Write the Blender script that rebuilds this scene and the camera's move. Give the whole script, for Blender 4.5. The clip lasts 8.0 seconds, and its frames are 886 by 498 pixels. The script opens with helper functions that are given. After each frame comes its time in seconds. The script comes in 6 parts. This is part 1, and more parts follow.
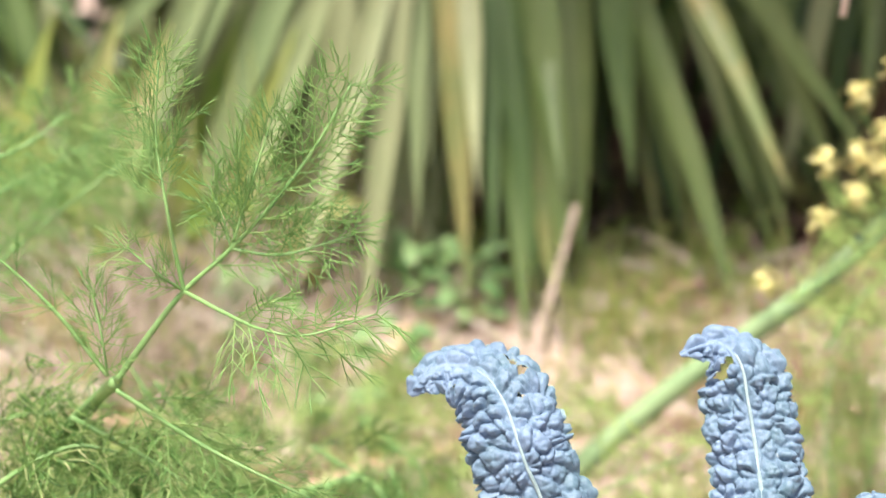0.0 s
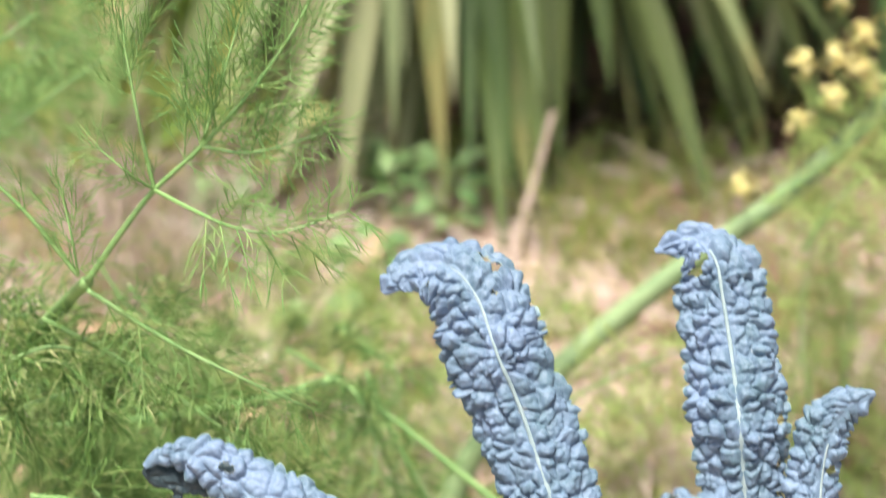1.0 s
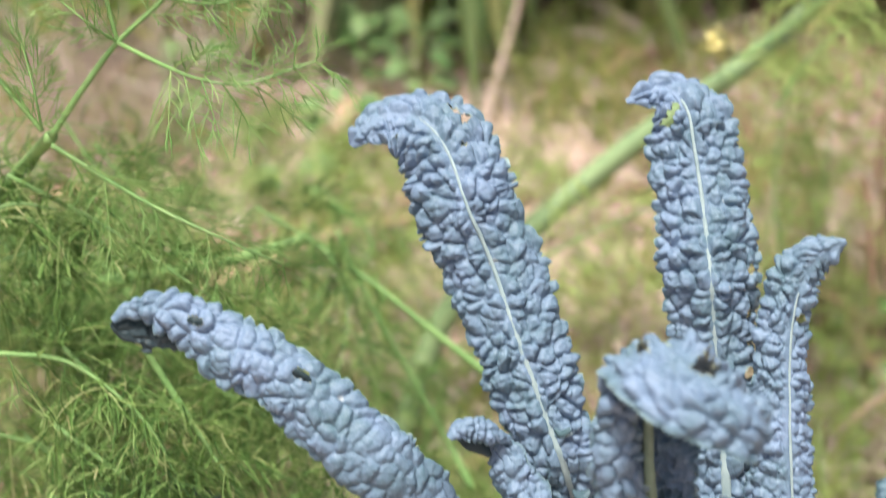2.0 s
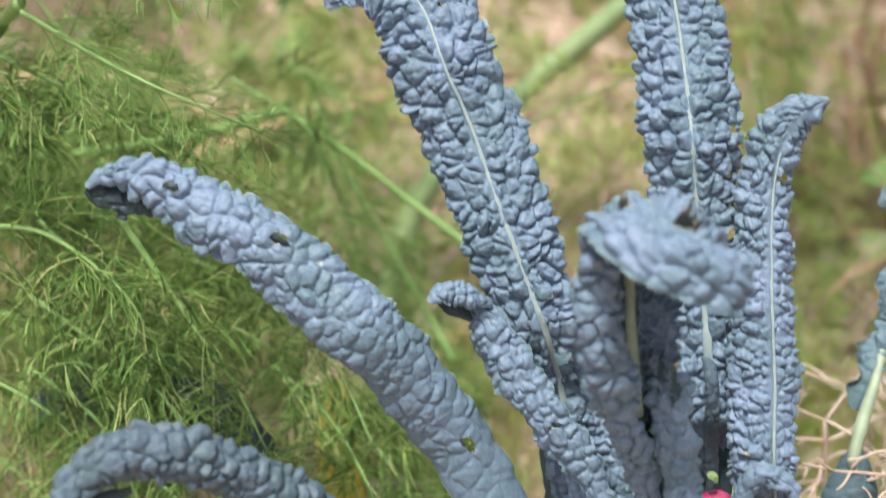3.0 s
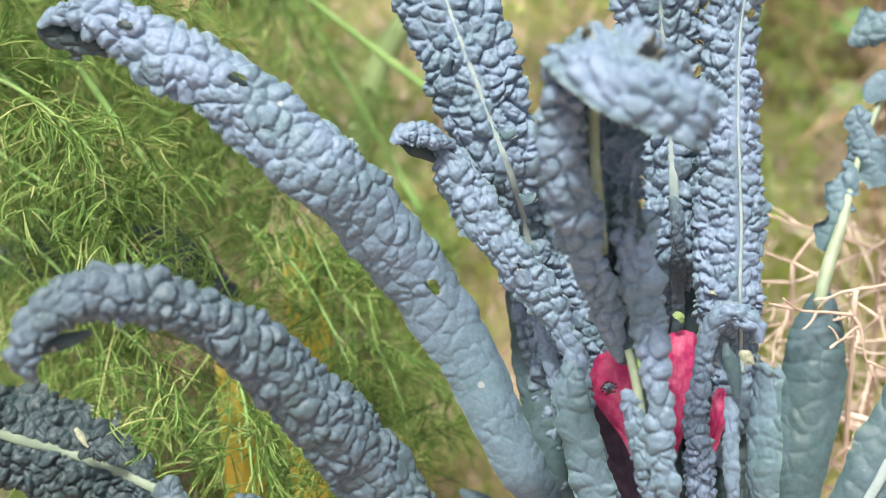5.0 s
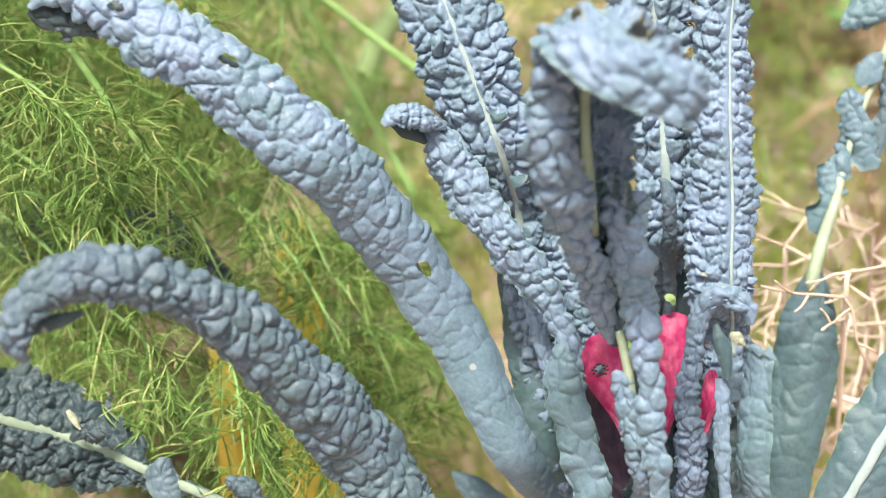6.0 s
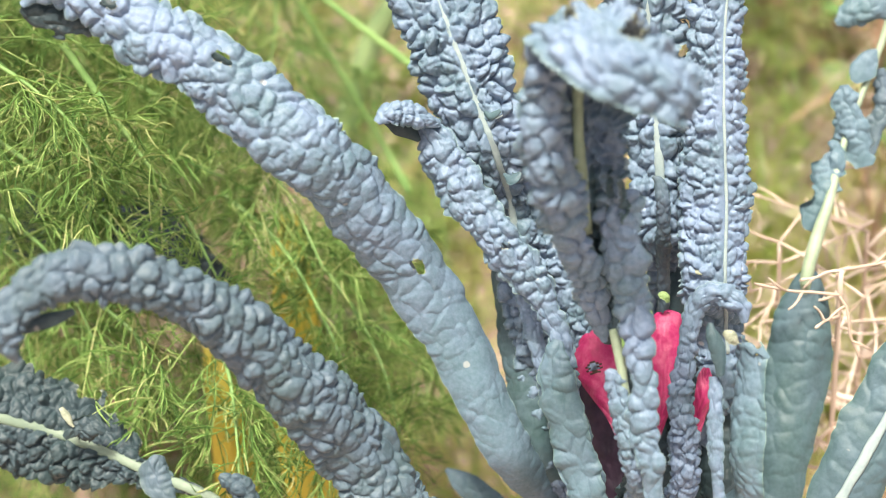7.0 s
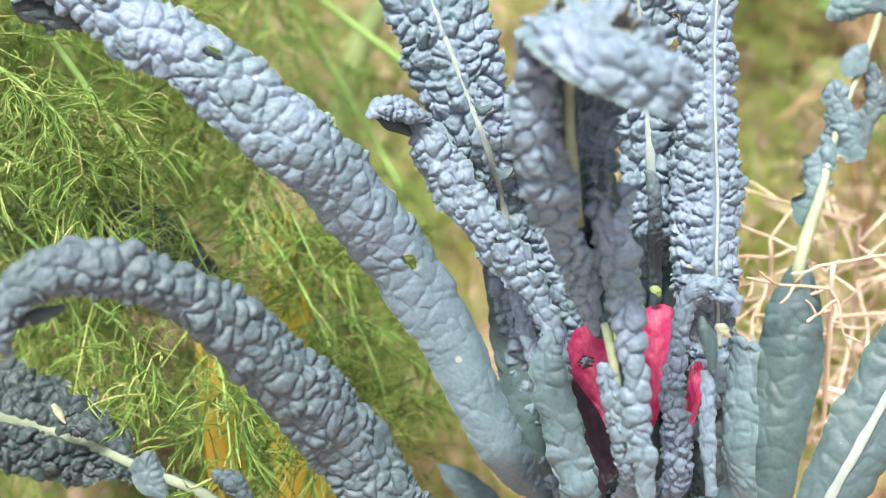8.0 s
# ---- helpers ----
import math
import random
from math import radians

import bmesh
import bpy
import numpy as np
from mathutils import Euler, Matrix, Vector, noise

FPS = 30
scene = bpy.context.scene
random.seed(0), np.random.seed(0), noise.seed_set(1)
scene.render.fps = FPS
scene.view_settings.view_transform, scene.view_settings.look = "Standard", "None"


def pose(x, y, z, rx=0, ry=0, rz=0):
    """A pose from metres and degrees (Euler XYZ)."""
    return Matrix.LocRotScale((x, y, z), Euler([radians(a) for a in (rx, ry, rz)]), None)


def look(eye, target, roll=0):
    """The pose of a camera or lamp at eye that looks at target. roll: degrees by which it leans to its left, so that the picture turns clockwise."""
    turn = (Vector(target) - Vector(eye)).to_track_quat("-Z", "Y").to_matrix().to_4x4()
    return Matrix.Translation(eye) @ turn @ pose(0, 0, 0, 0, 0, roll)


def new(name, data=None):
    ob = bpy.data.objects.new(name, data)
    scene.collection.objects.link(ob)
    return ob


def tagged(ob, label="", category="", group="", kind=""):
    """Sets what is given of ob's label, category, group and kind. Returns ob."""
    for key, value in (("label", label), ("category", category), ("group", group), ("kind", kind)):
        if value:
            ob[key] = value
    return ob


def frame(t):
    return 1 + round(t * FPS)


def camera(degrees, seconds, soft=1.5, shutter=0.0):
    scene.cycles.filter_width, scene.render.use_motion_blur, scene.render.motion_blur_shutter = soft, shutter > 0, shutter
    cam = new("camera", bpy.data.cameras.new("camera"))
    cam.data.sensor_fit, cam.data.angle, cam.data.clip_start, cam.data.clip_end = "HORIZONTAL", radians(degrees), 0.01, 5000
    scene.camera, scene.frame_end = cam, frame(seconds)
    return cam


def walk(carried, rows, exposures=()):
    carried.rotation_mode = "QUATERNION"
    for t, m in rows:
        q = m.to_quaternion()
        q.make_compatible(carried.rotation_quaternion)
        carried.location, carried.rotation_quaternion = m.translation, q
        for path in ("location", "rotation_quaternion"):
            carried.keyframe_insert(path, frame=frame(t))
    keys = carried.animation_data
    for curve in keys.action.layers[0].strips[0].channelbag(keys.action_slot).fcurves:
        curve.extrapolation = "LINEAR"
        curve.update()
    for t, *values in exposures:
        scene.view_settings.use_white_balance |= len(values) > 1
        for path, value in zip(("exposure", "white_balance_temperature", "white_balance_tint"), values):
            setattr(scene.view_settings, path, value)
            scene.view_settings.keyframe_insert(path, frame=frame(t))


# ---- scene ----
cam = camera(30.0, 8.0, soft=1.0, shutter=0.65)
cam.data.dof.use_dof = True
cam.data.dof.focus_distance = 0.935
cam.data.dof.aperture_fstop = 4.8
PATH = [
    (0, (-0.0026, -0.0005, 1.1484), (0.0192, 0.9605, 0.8728), -0.00),
    (0.5, (-0.0007, 0.0016, 1.1444), (0.0270, 0.9572, 0.8513), -0.05),
    (1, (0.0015, 0.0042, 1.1356), (0.0350, 0.9495, 0.8111), -0.05),
    (1.5, (0.0037, 0.0069, 1.1291), (0.0440, 0.9387, 0.7685), -0.07),
    (1.7, (0.0053, 0.0074, 1.1260), (0.0481, 0.9334, 0.7509), -0.09),
    (3, (0.0062, 0.0112, 1.1020), (0.0629, 0.8997, 0.6465), -0.47),
    (3.5, (0.0077, 0.0128, 1.0963), (0.0682, 0.8871, 0.6147), -0.50),
    (4, (0.0106, 0.0142, 1.0902), (0.0747, 0.8755, 0.5861), -0.55),
    (4.5, (0.0108, 0.0146, 1.0851), (0.0789, 0.8679, 0.5682), -0.61),
    (6, (0.0164, 0.0107, 1.0777), (0.0854, 0.8565, 0.5487), -0.52),
    (6.5, (0.0160, 0.0127, 1.0791), (0.0872, 0.8569, 0.5479), -0.57),
    (7, (0.0188, 0.0134, 1.0803), (0.0891, 0.8562, 0.5467), -0.44),
    (7.5, (0.0219, 0.0127, 1.0786), (0.0920, 0.8558, 0.5454), -0.35),
    (8, (0.0192, 0.0116, 1.0774), (0.0939, 0.8543, 0.5441), -0.47),
]
walk(cam, [(t, look(eye, target, roll)) for t, eye, target, roll in PATH],
     exposures=[(0, 0.72, 6500, 10), (1.5, 0.45, 6500, 10), (3, 0.16, 6600, 10), (3.7, 0.09, 6720, 10), (4.5, 0.32, 6800, 10), (6, 0.73, 7050, 10), (8, 0.78, 7200, 10)])

# ---- light ----
SUN_FROM = Vector((-0.15, -0.25, 0.955)).normalized()
world = bpy.data.worlds.new("world")
scene.world = world
world.use_nodes = True
wn = world.node_tree
sky = wn.nodes.new("ShaderNodeTexSky")
sky.sky_type = "NISHITA"
sky.sun_disc = False
sky.sun_elevation = math.asin(SUN_FROM.z)
sky.sun_rotation = math.atan2(SUN_FROM.x, SUN_FROM.y)
sky.air_density, sky.dust_density, sky.ozone_density = 0.6, 7.0, 0.6
wn.links.new(sky.outputs["Color"], wn.nodes["Background"].inputs["Color"])
wn.nodes["Background"].inputs["Strength"].default_value = 0.15
sun = new("sun", bpy.data.lights.new("sun", "SUN"))
sun.data.energy, sun.data.angle, sun.data.color = 4.5, radians(10), (1.0, 0.96, 0.89)
sun.matrix_world = look(SUN_FROM * 20, (0, 0, 0))


# ---- materials ----
def material(name, rough=0.6, spec=0.4):
    m = bpy.data.materials.new(name)
    m.use_nodes = True
    b = m.node_tree.nodes["Principled BSDF"]
    b.inputs["Roughness"].default_value = rough
    b.inputs["Specular IOR Level"].default_value = spec
    return m, m.node_tree, b


def add(nt, kind, **values):
    n = nt.nodes.new("ShaderNode" + kind)
    for key, value in values.items():
        n.inputs[key].default_value = value
    return n


def ramp(nt, source, stops):
    r = nt.nodes.new("ShaderNodeValToRGB")
    e = r.color_ramp.elements
    while len(e) < len(stops):
        e.new(0.5)
    for k, (p, colour) in enumerate(stops):
        e[k].position, e[k].color = p, (*colour, 1)
    nt.links.new(source, r.inputs["Fac"])
    return r.outputs["Color"]


def mix(nt, fac, a, b, mode="MIX"):
    n = nt.nodes.new("ShaderNodeMix")
    n.data_type, n.blend_type = "RGBA", mode
    for source, slot in ((fac, n.inputs[0]), (a, n.inputs[6]), (b, n.inputs[7])):
        if hasattr(source, "is_linked"):
            nt.links.new(source, slot)
        else:
            slot.default_value = source if isinstance(source, float) else (*source, 1)
    return n.outputs[2]


def speckle(nt, scale, detail=4.0, rough=0.6, at=None):
    n = add(nt, "TexNoise", Scale=scale, Detail=detail, Roughness=rough)
    nt.links.new((at or nt.nodes.new("ShaderNodeTexCoord").outputs["Object"]), n.inputs["Vector"])
    return n.outputs["Fac"]


def relief(nt, bsdf, source, strength, distance):
    b = add(nt, "Bump", Strength=strength, Distance=distance)
    nt.links.new(source, b.inputs["Height"])
    nt.links.new(b.outputs["Normal"], bsdf.inputs["Normal"])


def kale_material(name, bloom, green, pale):
    """Waxy leaf: a pale bloom over green, thinner at the margin and in patches, with fine flecks."""
    m, nt, b = material(name, 0.53, 0.32)
    patch = speckle(nt, 26, 5, 0.65)
    base = mix(nt, ramp(nt, patch, [(0.32, (0.0, 0.0, 0.0)), (0.62, (1.0, 1.0, 1.0))]), green, bloom)
    edge = nt.nodes.new("ShaderNodeAttribute")
    edge.attribute_name = "margin"
    base = mix(nt, edge.outputs["Fac"], base, green)
    base = mix(nt, ramp(nt, edge.outputs["Fac"], [(0.905, (0.0, 0.0, 0.0)), (0.96, (0.8, 0.8, 0.8))]), base, (pale[0] * 1.05, pale[1] * 1.15, pale[2] * 0.72))
    fine = speckle(nt, 420, 3, 0.6)
    base = mix(nt, 0.28, base, ramp(nt, fine, [(0.3, green), (0.72, pale)]))
    fleck = speckle(nt, 88, 2, 0.4)
    base = mix(nt, ramp(nt, fleck, [(0.745, (0.0, 0.0, 0.0)), (0.775, (0.36, 0.36, 0.36))]), base, (0.55, 0.55, 0.48))
    nt.links.new(base, b.inputs["Base Color"])
    vein = add(nt, "TexVoronoi", Scale=190.0)
    vein.feature = "DISTANCE_TO_EDGE"
    nt.links.new(nt.nodes.new("ShaderNodeTexCoord").outputs["Object"], vein.inputs["Vector"])
    both = add(nt, "Math")
    both.operation = "ADD"
    nt.links.new(vein.outputs["Distance"], both.inputs[0])
    nt.links.new(speckle(nt, 260, 4, 0.6), both.inputs[1])
    relief(nt, b, both.outputs[0], 0.28, 0.0007)
    b.inputs["Subsurface Weight"].default_value = 0.0
    return m


KALE = kale_material("kale_leaf", (0.155, 0.223, 0.340), (0.074, 0.140, 0.172), (0.245, 0.316, 0.418))
KALE_SMOOTH = kale_material("kale_leaf_smooth", (0.104, 0.170, 0.232), (0.062, 0.125, 0.142), (0.17, 0.24, 0.288))
KALE_TEAL = kale_material("kale_leaf_teal", (0.068, 0.116, 0.15), (0.036, 0.078, 0.083), (0.112, 0.17, 0.195))
# Dark leaves, and leaf pieces whose dark colour stands in for shade.
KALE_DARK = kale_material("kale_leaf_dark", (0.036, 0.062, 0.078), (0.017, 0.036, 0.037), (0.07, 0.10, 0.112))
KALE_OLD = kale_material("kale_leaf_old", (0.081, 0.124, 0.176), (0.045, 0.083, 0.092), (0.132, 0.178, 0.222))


def plain(name, stops, scale, rough=0.6, bump=0.3, depth=0.001, spec=0.3, vary=0.0, stretch=None, sheer=0.0):
    """A mottled surface: noise over a few colours, fine relief; vary shifts the value from piece to piece."""
    m, nt, b = material(name, rough, spec)
    at = nt.nodes.new("ShaderNodeTexCoord").outputs["Object"]
    if stretch:
        mp = nt.nodes.new("ShaderNodeMapping")
        mp.inputs["Scale"].default_value = stretch
        nt.links.new(at, mp.inputs["Vector"])
        at = mp.outputs["Vector"]
    src = speckle(nt, scale, 5, 0.65, at)
    if vary:
        info = nt.nodes.new("ShaderNodeObjectInfo").outputs["Random"]
        geo = nt.nodes.new("ShaderNodeNewGeometry").outputs["Random Per Island"]
        s = add(nt, "Math")
        s.operation = "ADD"
        nt.links.new(info, s.inputs[0])
        nt.links.new(geo, s.inputs[1])
        fr = add(nt, "Math")
        fr.operation = "FRACT"
        nt.links.new(s.outputs[0], fr.inputs[0])
        mx = nt.nodes.new("ShaderNodeMix")
        mx.inputs[0].default_value = vary
        nt.links.new(src, mx.inputs[2])
        nt.links.new(fr.outputs[0], mx.inputs[3])
        src = mx.outputs[0]
    nt.links.new(ramp(nt, src, stops), b.inputs["Base Color"])
    if bump:
        relief(nt, b, speckle(nt, scale * 6, 4, 0.6, at), bump, depth)
    if sheer:
        t = add(nt, "BsdfTranslucent")
        nt.links.new(ramp(nt, src, stops), t.inputs["Color"])
        ms = add(nt, "MixShader", Fac=sheer)
        out = nt.nodes["Material Output"]
        nt.links.new(b.outputs[0], ms.inputs[1])
        nt.links.new(t.outputs[0], ms.inputs[2])
        nt.links.new(ms.outputs[0], out.inputs["Surface"])
    return m


RIB = plain("kale_rib", [(0.3, (0.19, 0.265, 0.275)), (0.7, (0.30, 0.375, 0.375))], 90, 0.5, 0.2, 0.0004)
RIB_DARK = plain("kale_rib_green", [(0.3, (0.115, 0.17, 0.13)), (0.7, (0.20, 0.265, 0.20))], 70, 0.5, 0.2, 0.0005)
STALK = plain("kale_stalk", [(0.3, (0.20, 0.275, 0.19)), (0.7, (0.31, 0.385, 0.28))], 60, 0.45, 0.2, 0.0005)
RIM = plain("dry_rim", [(0.3, (0.14, 0.17, 0.12)), (0.7, (0.34, 0.36, 0.28))], 300, 0.8, 0.3, 0.0003)
WOODY = plain("kale_stem", [(0.3, (0.16, 0.17, 0.11)), (0.7, (0.32, 0.30, 0.2))], 40, 0.8, 0.6, 0.003)
PETAL = plain("magenta_leaf", [(0.25, (0.20, 0.010, 0.055)), (0.5, (0.34, 0.022, 0.105)), (0.74, (0.48, 0.11, 0.20))], 90, 0.45, 0.5, 0.0012, stretch=(1.0, 1.0, 0.35))
# Purple leaf low in the heart, its colour darkened for the shade there.
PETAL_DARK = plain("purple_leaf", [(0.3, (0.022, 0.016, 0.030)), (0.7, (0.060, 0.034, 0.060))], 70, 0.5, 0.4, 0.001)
FENNEL = plain("fennel_thread", [(0.15, (0.13, 0.31, 0.07)), (0.5, (0.26, 0.45, 0.145)), (0.8, (0.42, 0.58, 0.215)), (0.95, (0.66, 0.64, 0.26))], 25, 0.5, 0, vary=0.4, sheer=0.4)
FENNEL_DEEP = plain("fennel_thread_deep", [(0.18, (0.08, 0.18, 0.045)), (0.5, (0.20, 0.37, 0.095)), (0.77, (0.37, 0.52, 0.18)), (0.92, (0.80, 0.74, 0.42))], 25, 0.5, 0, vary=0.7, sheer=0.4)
FENNEL_SOFT = plain("fennel_thread_soft", [(0.15, (0.28, 0.46, 0.13)), (0.5, (0.48, 0.63, 0.22)), (0.85, (0.70, 0.74, 0.34))], 25, 0.5, 0, vary=0.5, sheer=0.45)
FENNEL_STEM = plain("fennel_stem", [(0.3, (0.13, 0.27, 0.08)), (0.7, (0.24, 0.38, 0.14))], 60, 0.45, 0.15, 0.0004, stretch=(1.0, 1.0, 0.2))
GREEN_STALK = plain("green_stalk", [(0.3, (0.15, 0.24, 0.11)), (0.7, (0.26, 0.35, 0.17))], 50, 0.5, 0.15, 0.0005)
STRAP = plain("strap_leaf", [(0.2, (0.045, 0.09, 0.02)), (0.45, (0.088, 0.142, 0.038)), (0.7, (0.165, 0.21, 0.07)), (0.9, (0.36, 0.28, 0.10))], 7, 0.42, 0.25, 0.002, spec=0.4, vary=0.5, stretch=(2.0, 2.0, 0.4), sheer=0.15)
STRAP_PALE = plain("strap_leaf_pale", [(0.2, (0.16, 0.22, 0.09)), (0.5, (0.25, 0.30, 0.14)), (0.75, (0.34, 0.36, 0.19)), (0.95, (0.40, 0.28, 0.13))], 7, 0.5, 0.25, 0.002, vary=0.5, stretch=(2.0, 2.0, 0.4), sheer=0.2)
STRAW = plain("dry_straw", [(0.2, (0.40, 0.31, 0.245)), (0.6, (0.59, 0.495, 0.42)), (0.9, (0.76, 0.69, 0.60))], 40, 0.75, 0.3, 0.0006, vary=0.5)
DEAD = plain("dead_stem", [(0.2, (0.20, 0.13, 0.085)), (0.6, (0.42, 0.28, 0.19)), (0.9, (0.6, 0.44, 0.32))], 30, 0.8, 0.4, 0.001, vary=0.5)
GRASS = plain("grass_blade", [(0.2, (0.29, 0.44, 0.11)), (0.5, (0.50, 0.59, 0.18)), (0.75, (0.66, 0.66, 0.29)), (0.9, (0.76, 0.66, 0.46))], 12, 0.55, 0, vary=0.6, sheer=0.55)
# Thatch brown with the flax's shade put into it; also nibbled leaf rims.
SHADE_AND_RIM_BROWN = plain("shade_and_rim_brown", [(0.2, (0.03, 0.018, 0.013)), (0.6, (0.105, 0.062, 0.045)), (0.9, (0.20, 0.12, 0.08))], 20, 0.85, 0.3, 0.001, vary=0.6)
HEDGE = plain("hedge_leaf", [(0.3, (0.025, 0.05, 0.015)), (0.7, (0.06, 0.10, 0.03))], 12, 0.5, 0, vary=0.6)
WEED = plain("weed_leaf", [(0.3, (0.10, 0.20, 0.06)), (0.7, (0.23, 0.35, 0.14))], 30, 0.5, 0.2, 0.001, vary=0.4, sheer=0.15)
YELLOW = plain("yellowed_leaf", [(0.25, (0.36, 0.34, 0.05)), (0.6, (0.52, 0.43, 0.07)), (0.85, (0.42, 0.29, 0.08))], 20, 0.55, 0.3, 0.001, sheer=0.2)
FLORET = plain("yellow_floret", [(0.22, (0.55, 0.36, 0.10)), (0.42, (0.66, 0.60, 0.22)), (0.8, (0.82, 0.77, 0.42))], 120, 0.6, 0.2, 0.0005, vary=0.4)
SOIL = plain("garden_soil", [(0.25, (0.18, 0.12, 0.09)), (0.42, (0.34, 0.25, 0.20)), (0.58, (0.45, 0.35, 0.285)), (0.75, (0.52, 0.42, 0.35))], 7, 0.95, 0.9, 0.02, spec=0.1)


# ---- shaping helpers ----
def sheet(name, verts, faces, mats, parent=None, label="", slots=None, smooth=True):
    """Links one mesh object from arrays of places and faces."""
    me = bpy.data.meshes.new(name)
    me.from_pydata(np.asarray(verts).tolist(), [], np.asarray(faces).tolist() if not isinstance(faces, list) else faces)
    for m in mats:
        me.materials.append(m)
    if smooth:
        me.polygons.foreach_set("use_smooth", np.ones(len(me.polygons), dtype=bool))
    if slots is not None:
        me.polygons.foreach_set("material_index", np.asarray(slots, dtype=np.int32))
    me.update()
    ob = new(name, me)
    if parent:
        ob.parent = parent
        ob.matrix_parent_inverse = parent.matrix_world.inverted()
    if label:
        ob["label"] = label
    return ob


def thing(name, at, label, category, group="", kind=""):
    ob = new(name)
    ob.location = at
    ob.matrix_world = Matrix.Translation(at)
    ob.empty_display_size = 0.05
    return tagged(ob, label, category, group, kind)


def glide(points, n):
    """A smooth curve through points (rows of any width), n even steps along its length."""
    p = np.asarray(points, dtype=float)
    p = np.vstack([2 * p[0] - p[1], p, 2 * p[-1] - p[-2]])
    rows = []
    for k in range(1, len(p) - 2):
        t = np.linspace(0, 1, 24, endpoint=False)[:, None]
        a, b, c, d = p[k - 1], p[k], p[k + 1], p[k + 2]
        rows.append(0.5 * (2 * b + (c - a) * t + (2 * a - 5 * b + 4 * c - d) * t ** 2 + (3 * b - a - 3 * c + d) * t ** 3))
    q = np.vstack(rows + [p[-2:-1]])
    s = np.r_[0, np.cumsum(np.linalg.norm(np.diff(q[:, :3], axis=0), axis=1))]
    at = np.linspace(0, s[-1], n)
    return np.stack([np.interp(at, s, q[:, k]) for k in range(q.shape[1])], 1), at


def unit(v):
    return v / np.maximum(np.linalg.norm(v, axis=-1, keepdims=True), 1e-9)


def chance(i, j, seed):
    """A repeatable number from 0 to 1 for each cell."""
    h = np.sin(i * 127.1 + j * 311.7 + seed * 74.7) * 43758.5453
    return h - np.floor(h)


def soft_noise(x, y, seed):
    i, j = np.floor(x), np.floor(y)
    u, v = x - i, y - j
    u, v = u * u * (3 - 2 * u), v * v * (3 - 2 * v)
    a, b = chance(i, j, seed), chance(i + 1, j, seed)
    c, d = chance(i, j + 1, seed), chance(i + 1, j + 1, seed)
    return (a * (1 - u) + b * u) * (1 - v) + (c * (1 - u) + d * u) * v


def blisters(s, a, size, seed, aspect=1.2, crisp=0.42):
    """Height from 0 to 1 of puckered cells over a leaf: uneven lumps, sharp creases between them."""
    x, y = s / size, a / size
    for k, (much, fine) in enumerate(((0.75, 0.7), (0.30, 2.1))):
        dx = much * (soft_noise(x * fine, y * fine, seed + 5 + k) - 0.5)
        dy = much * (soft_noise(x * fine + 31, y * fine + 17, seed + 9 + k) - 0.5)
        x, y = x + dx, y + dy
    y = y / aspect
    i, j = np.floor(x), np.floor(y)
    f1, f2, tall = np.full(x.shape, 9.0), np.full(x.shape, 9.0), np.zeros(x.shape)
    lean = np.zeros(x.shape)
    for di in (-1, 0, 1):
        for dj in (-1, 0, 1):
            ci, cj = i + di, j + dj
            px = ci + 0.5 + 0.9 * (chance(ci, cj, seed) - 0.5) - x
            py = cj + 0.5 + 0.9 * (chance(ci, cj, seed + 3) - 0.5) - y
            d = np.hypot(px, py) + 0.30 * (chance(ci, cj, seed + 13) - 0.5)
            near = d < f1
            f2 = np.where(near, f1, np.minimum(f2, d))
            tall = np.where(near, chance(ci, cj, seed + 7), tall)
            w = chance(ci, cj, seed + 17) * 6.28
            lean = np.where(near, np.cos(w) * px + np.sin(w) * py, lean)
            f1 = np.where(near, d, f1)
    e = np.clip((f2 - f1) / crisp, 0, 1)
    dome = np.clip(1.05 - 0.75 * np.maximum(f1, 0) ** 2 + 0.14 * lean, 0, 1.2)
    return dome * (1 - (1 - e) ** 2.2) ** 0.55 * (0.42 + 0.58 * tall)


def tube_mesh(points, radii, sides=8, flat=1.0, hint=(0.0, -0.6, 0.8)):
    p, r = np.asarray(points), np.asarray(radii)
    t = unit(np.gradient(p, axis=0))
    s = unit(np.cross(t, np.broadcast_to(hint, t.shape)))
    n = np.cross(s, t)
    w = np.linspace(0, 2 * np.pi, sides, endpoint=False)
    v = p[:, None] + r[:, None, None] * (np.cos(w)[None, :, None] * s[:, None] + flat * np.sin(w)[None, :, None] * n[:, None])
    k, m = len(p), sides
    i, j = np.meshgrid(np.arange(k - 1), np.arange(m), indexing="ij")
    a, b = i * m + j, i * m + (j + 1) % m
    f = np.stack([a, b, b + m, a + m], -1).reshape(-1, 4).tolist()
    f += [list(range(m))[::-1], list(range((k - 1) * m, k * m))]
    return v.reshape(-1, 3), f


def thread_mesh(p, r, sides=3):
    """Many thin tubes at once: p is (count, steps, 3), r is (count, steps)."""
    t = unit(np.gradient(p, axis=1))
    up = np.broadcast_to(np.array([0.31, -0.83, 0.46]), t.shape)
    s = unit(np.cross(t, up))
    n = np.cross(s, t)
    w = np.linspace(0, 2 * np.pi, sides, endpoint=False)
    v = p[:, :, None] + r[:, :, None, None] * (np.cos(w)[:, None] * s[:, :, None] + np.sin(w)[:, None] * n[:, :, None])
    c, k = p.shape[:2]
    q, i, j = np.meshgrid(np.arange(c), np.arange(k - 1), np.arange(sides), indexing="ij")
    a = (q * k + i) * sides
    f = np.stack([a + j, a + (j + 1) % sides, a + sides + (j + 1) % sides, a + sides + j], -1).reshape(-1, 4)
    return v.reshape(-1, 3), f


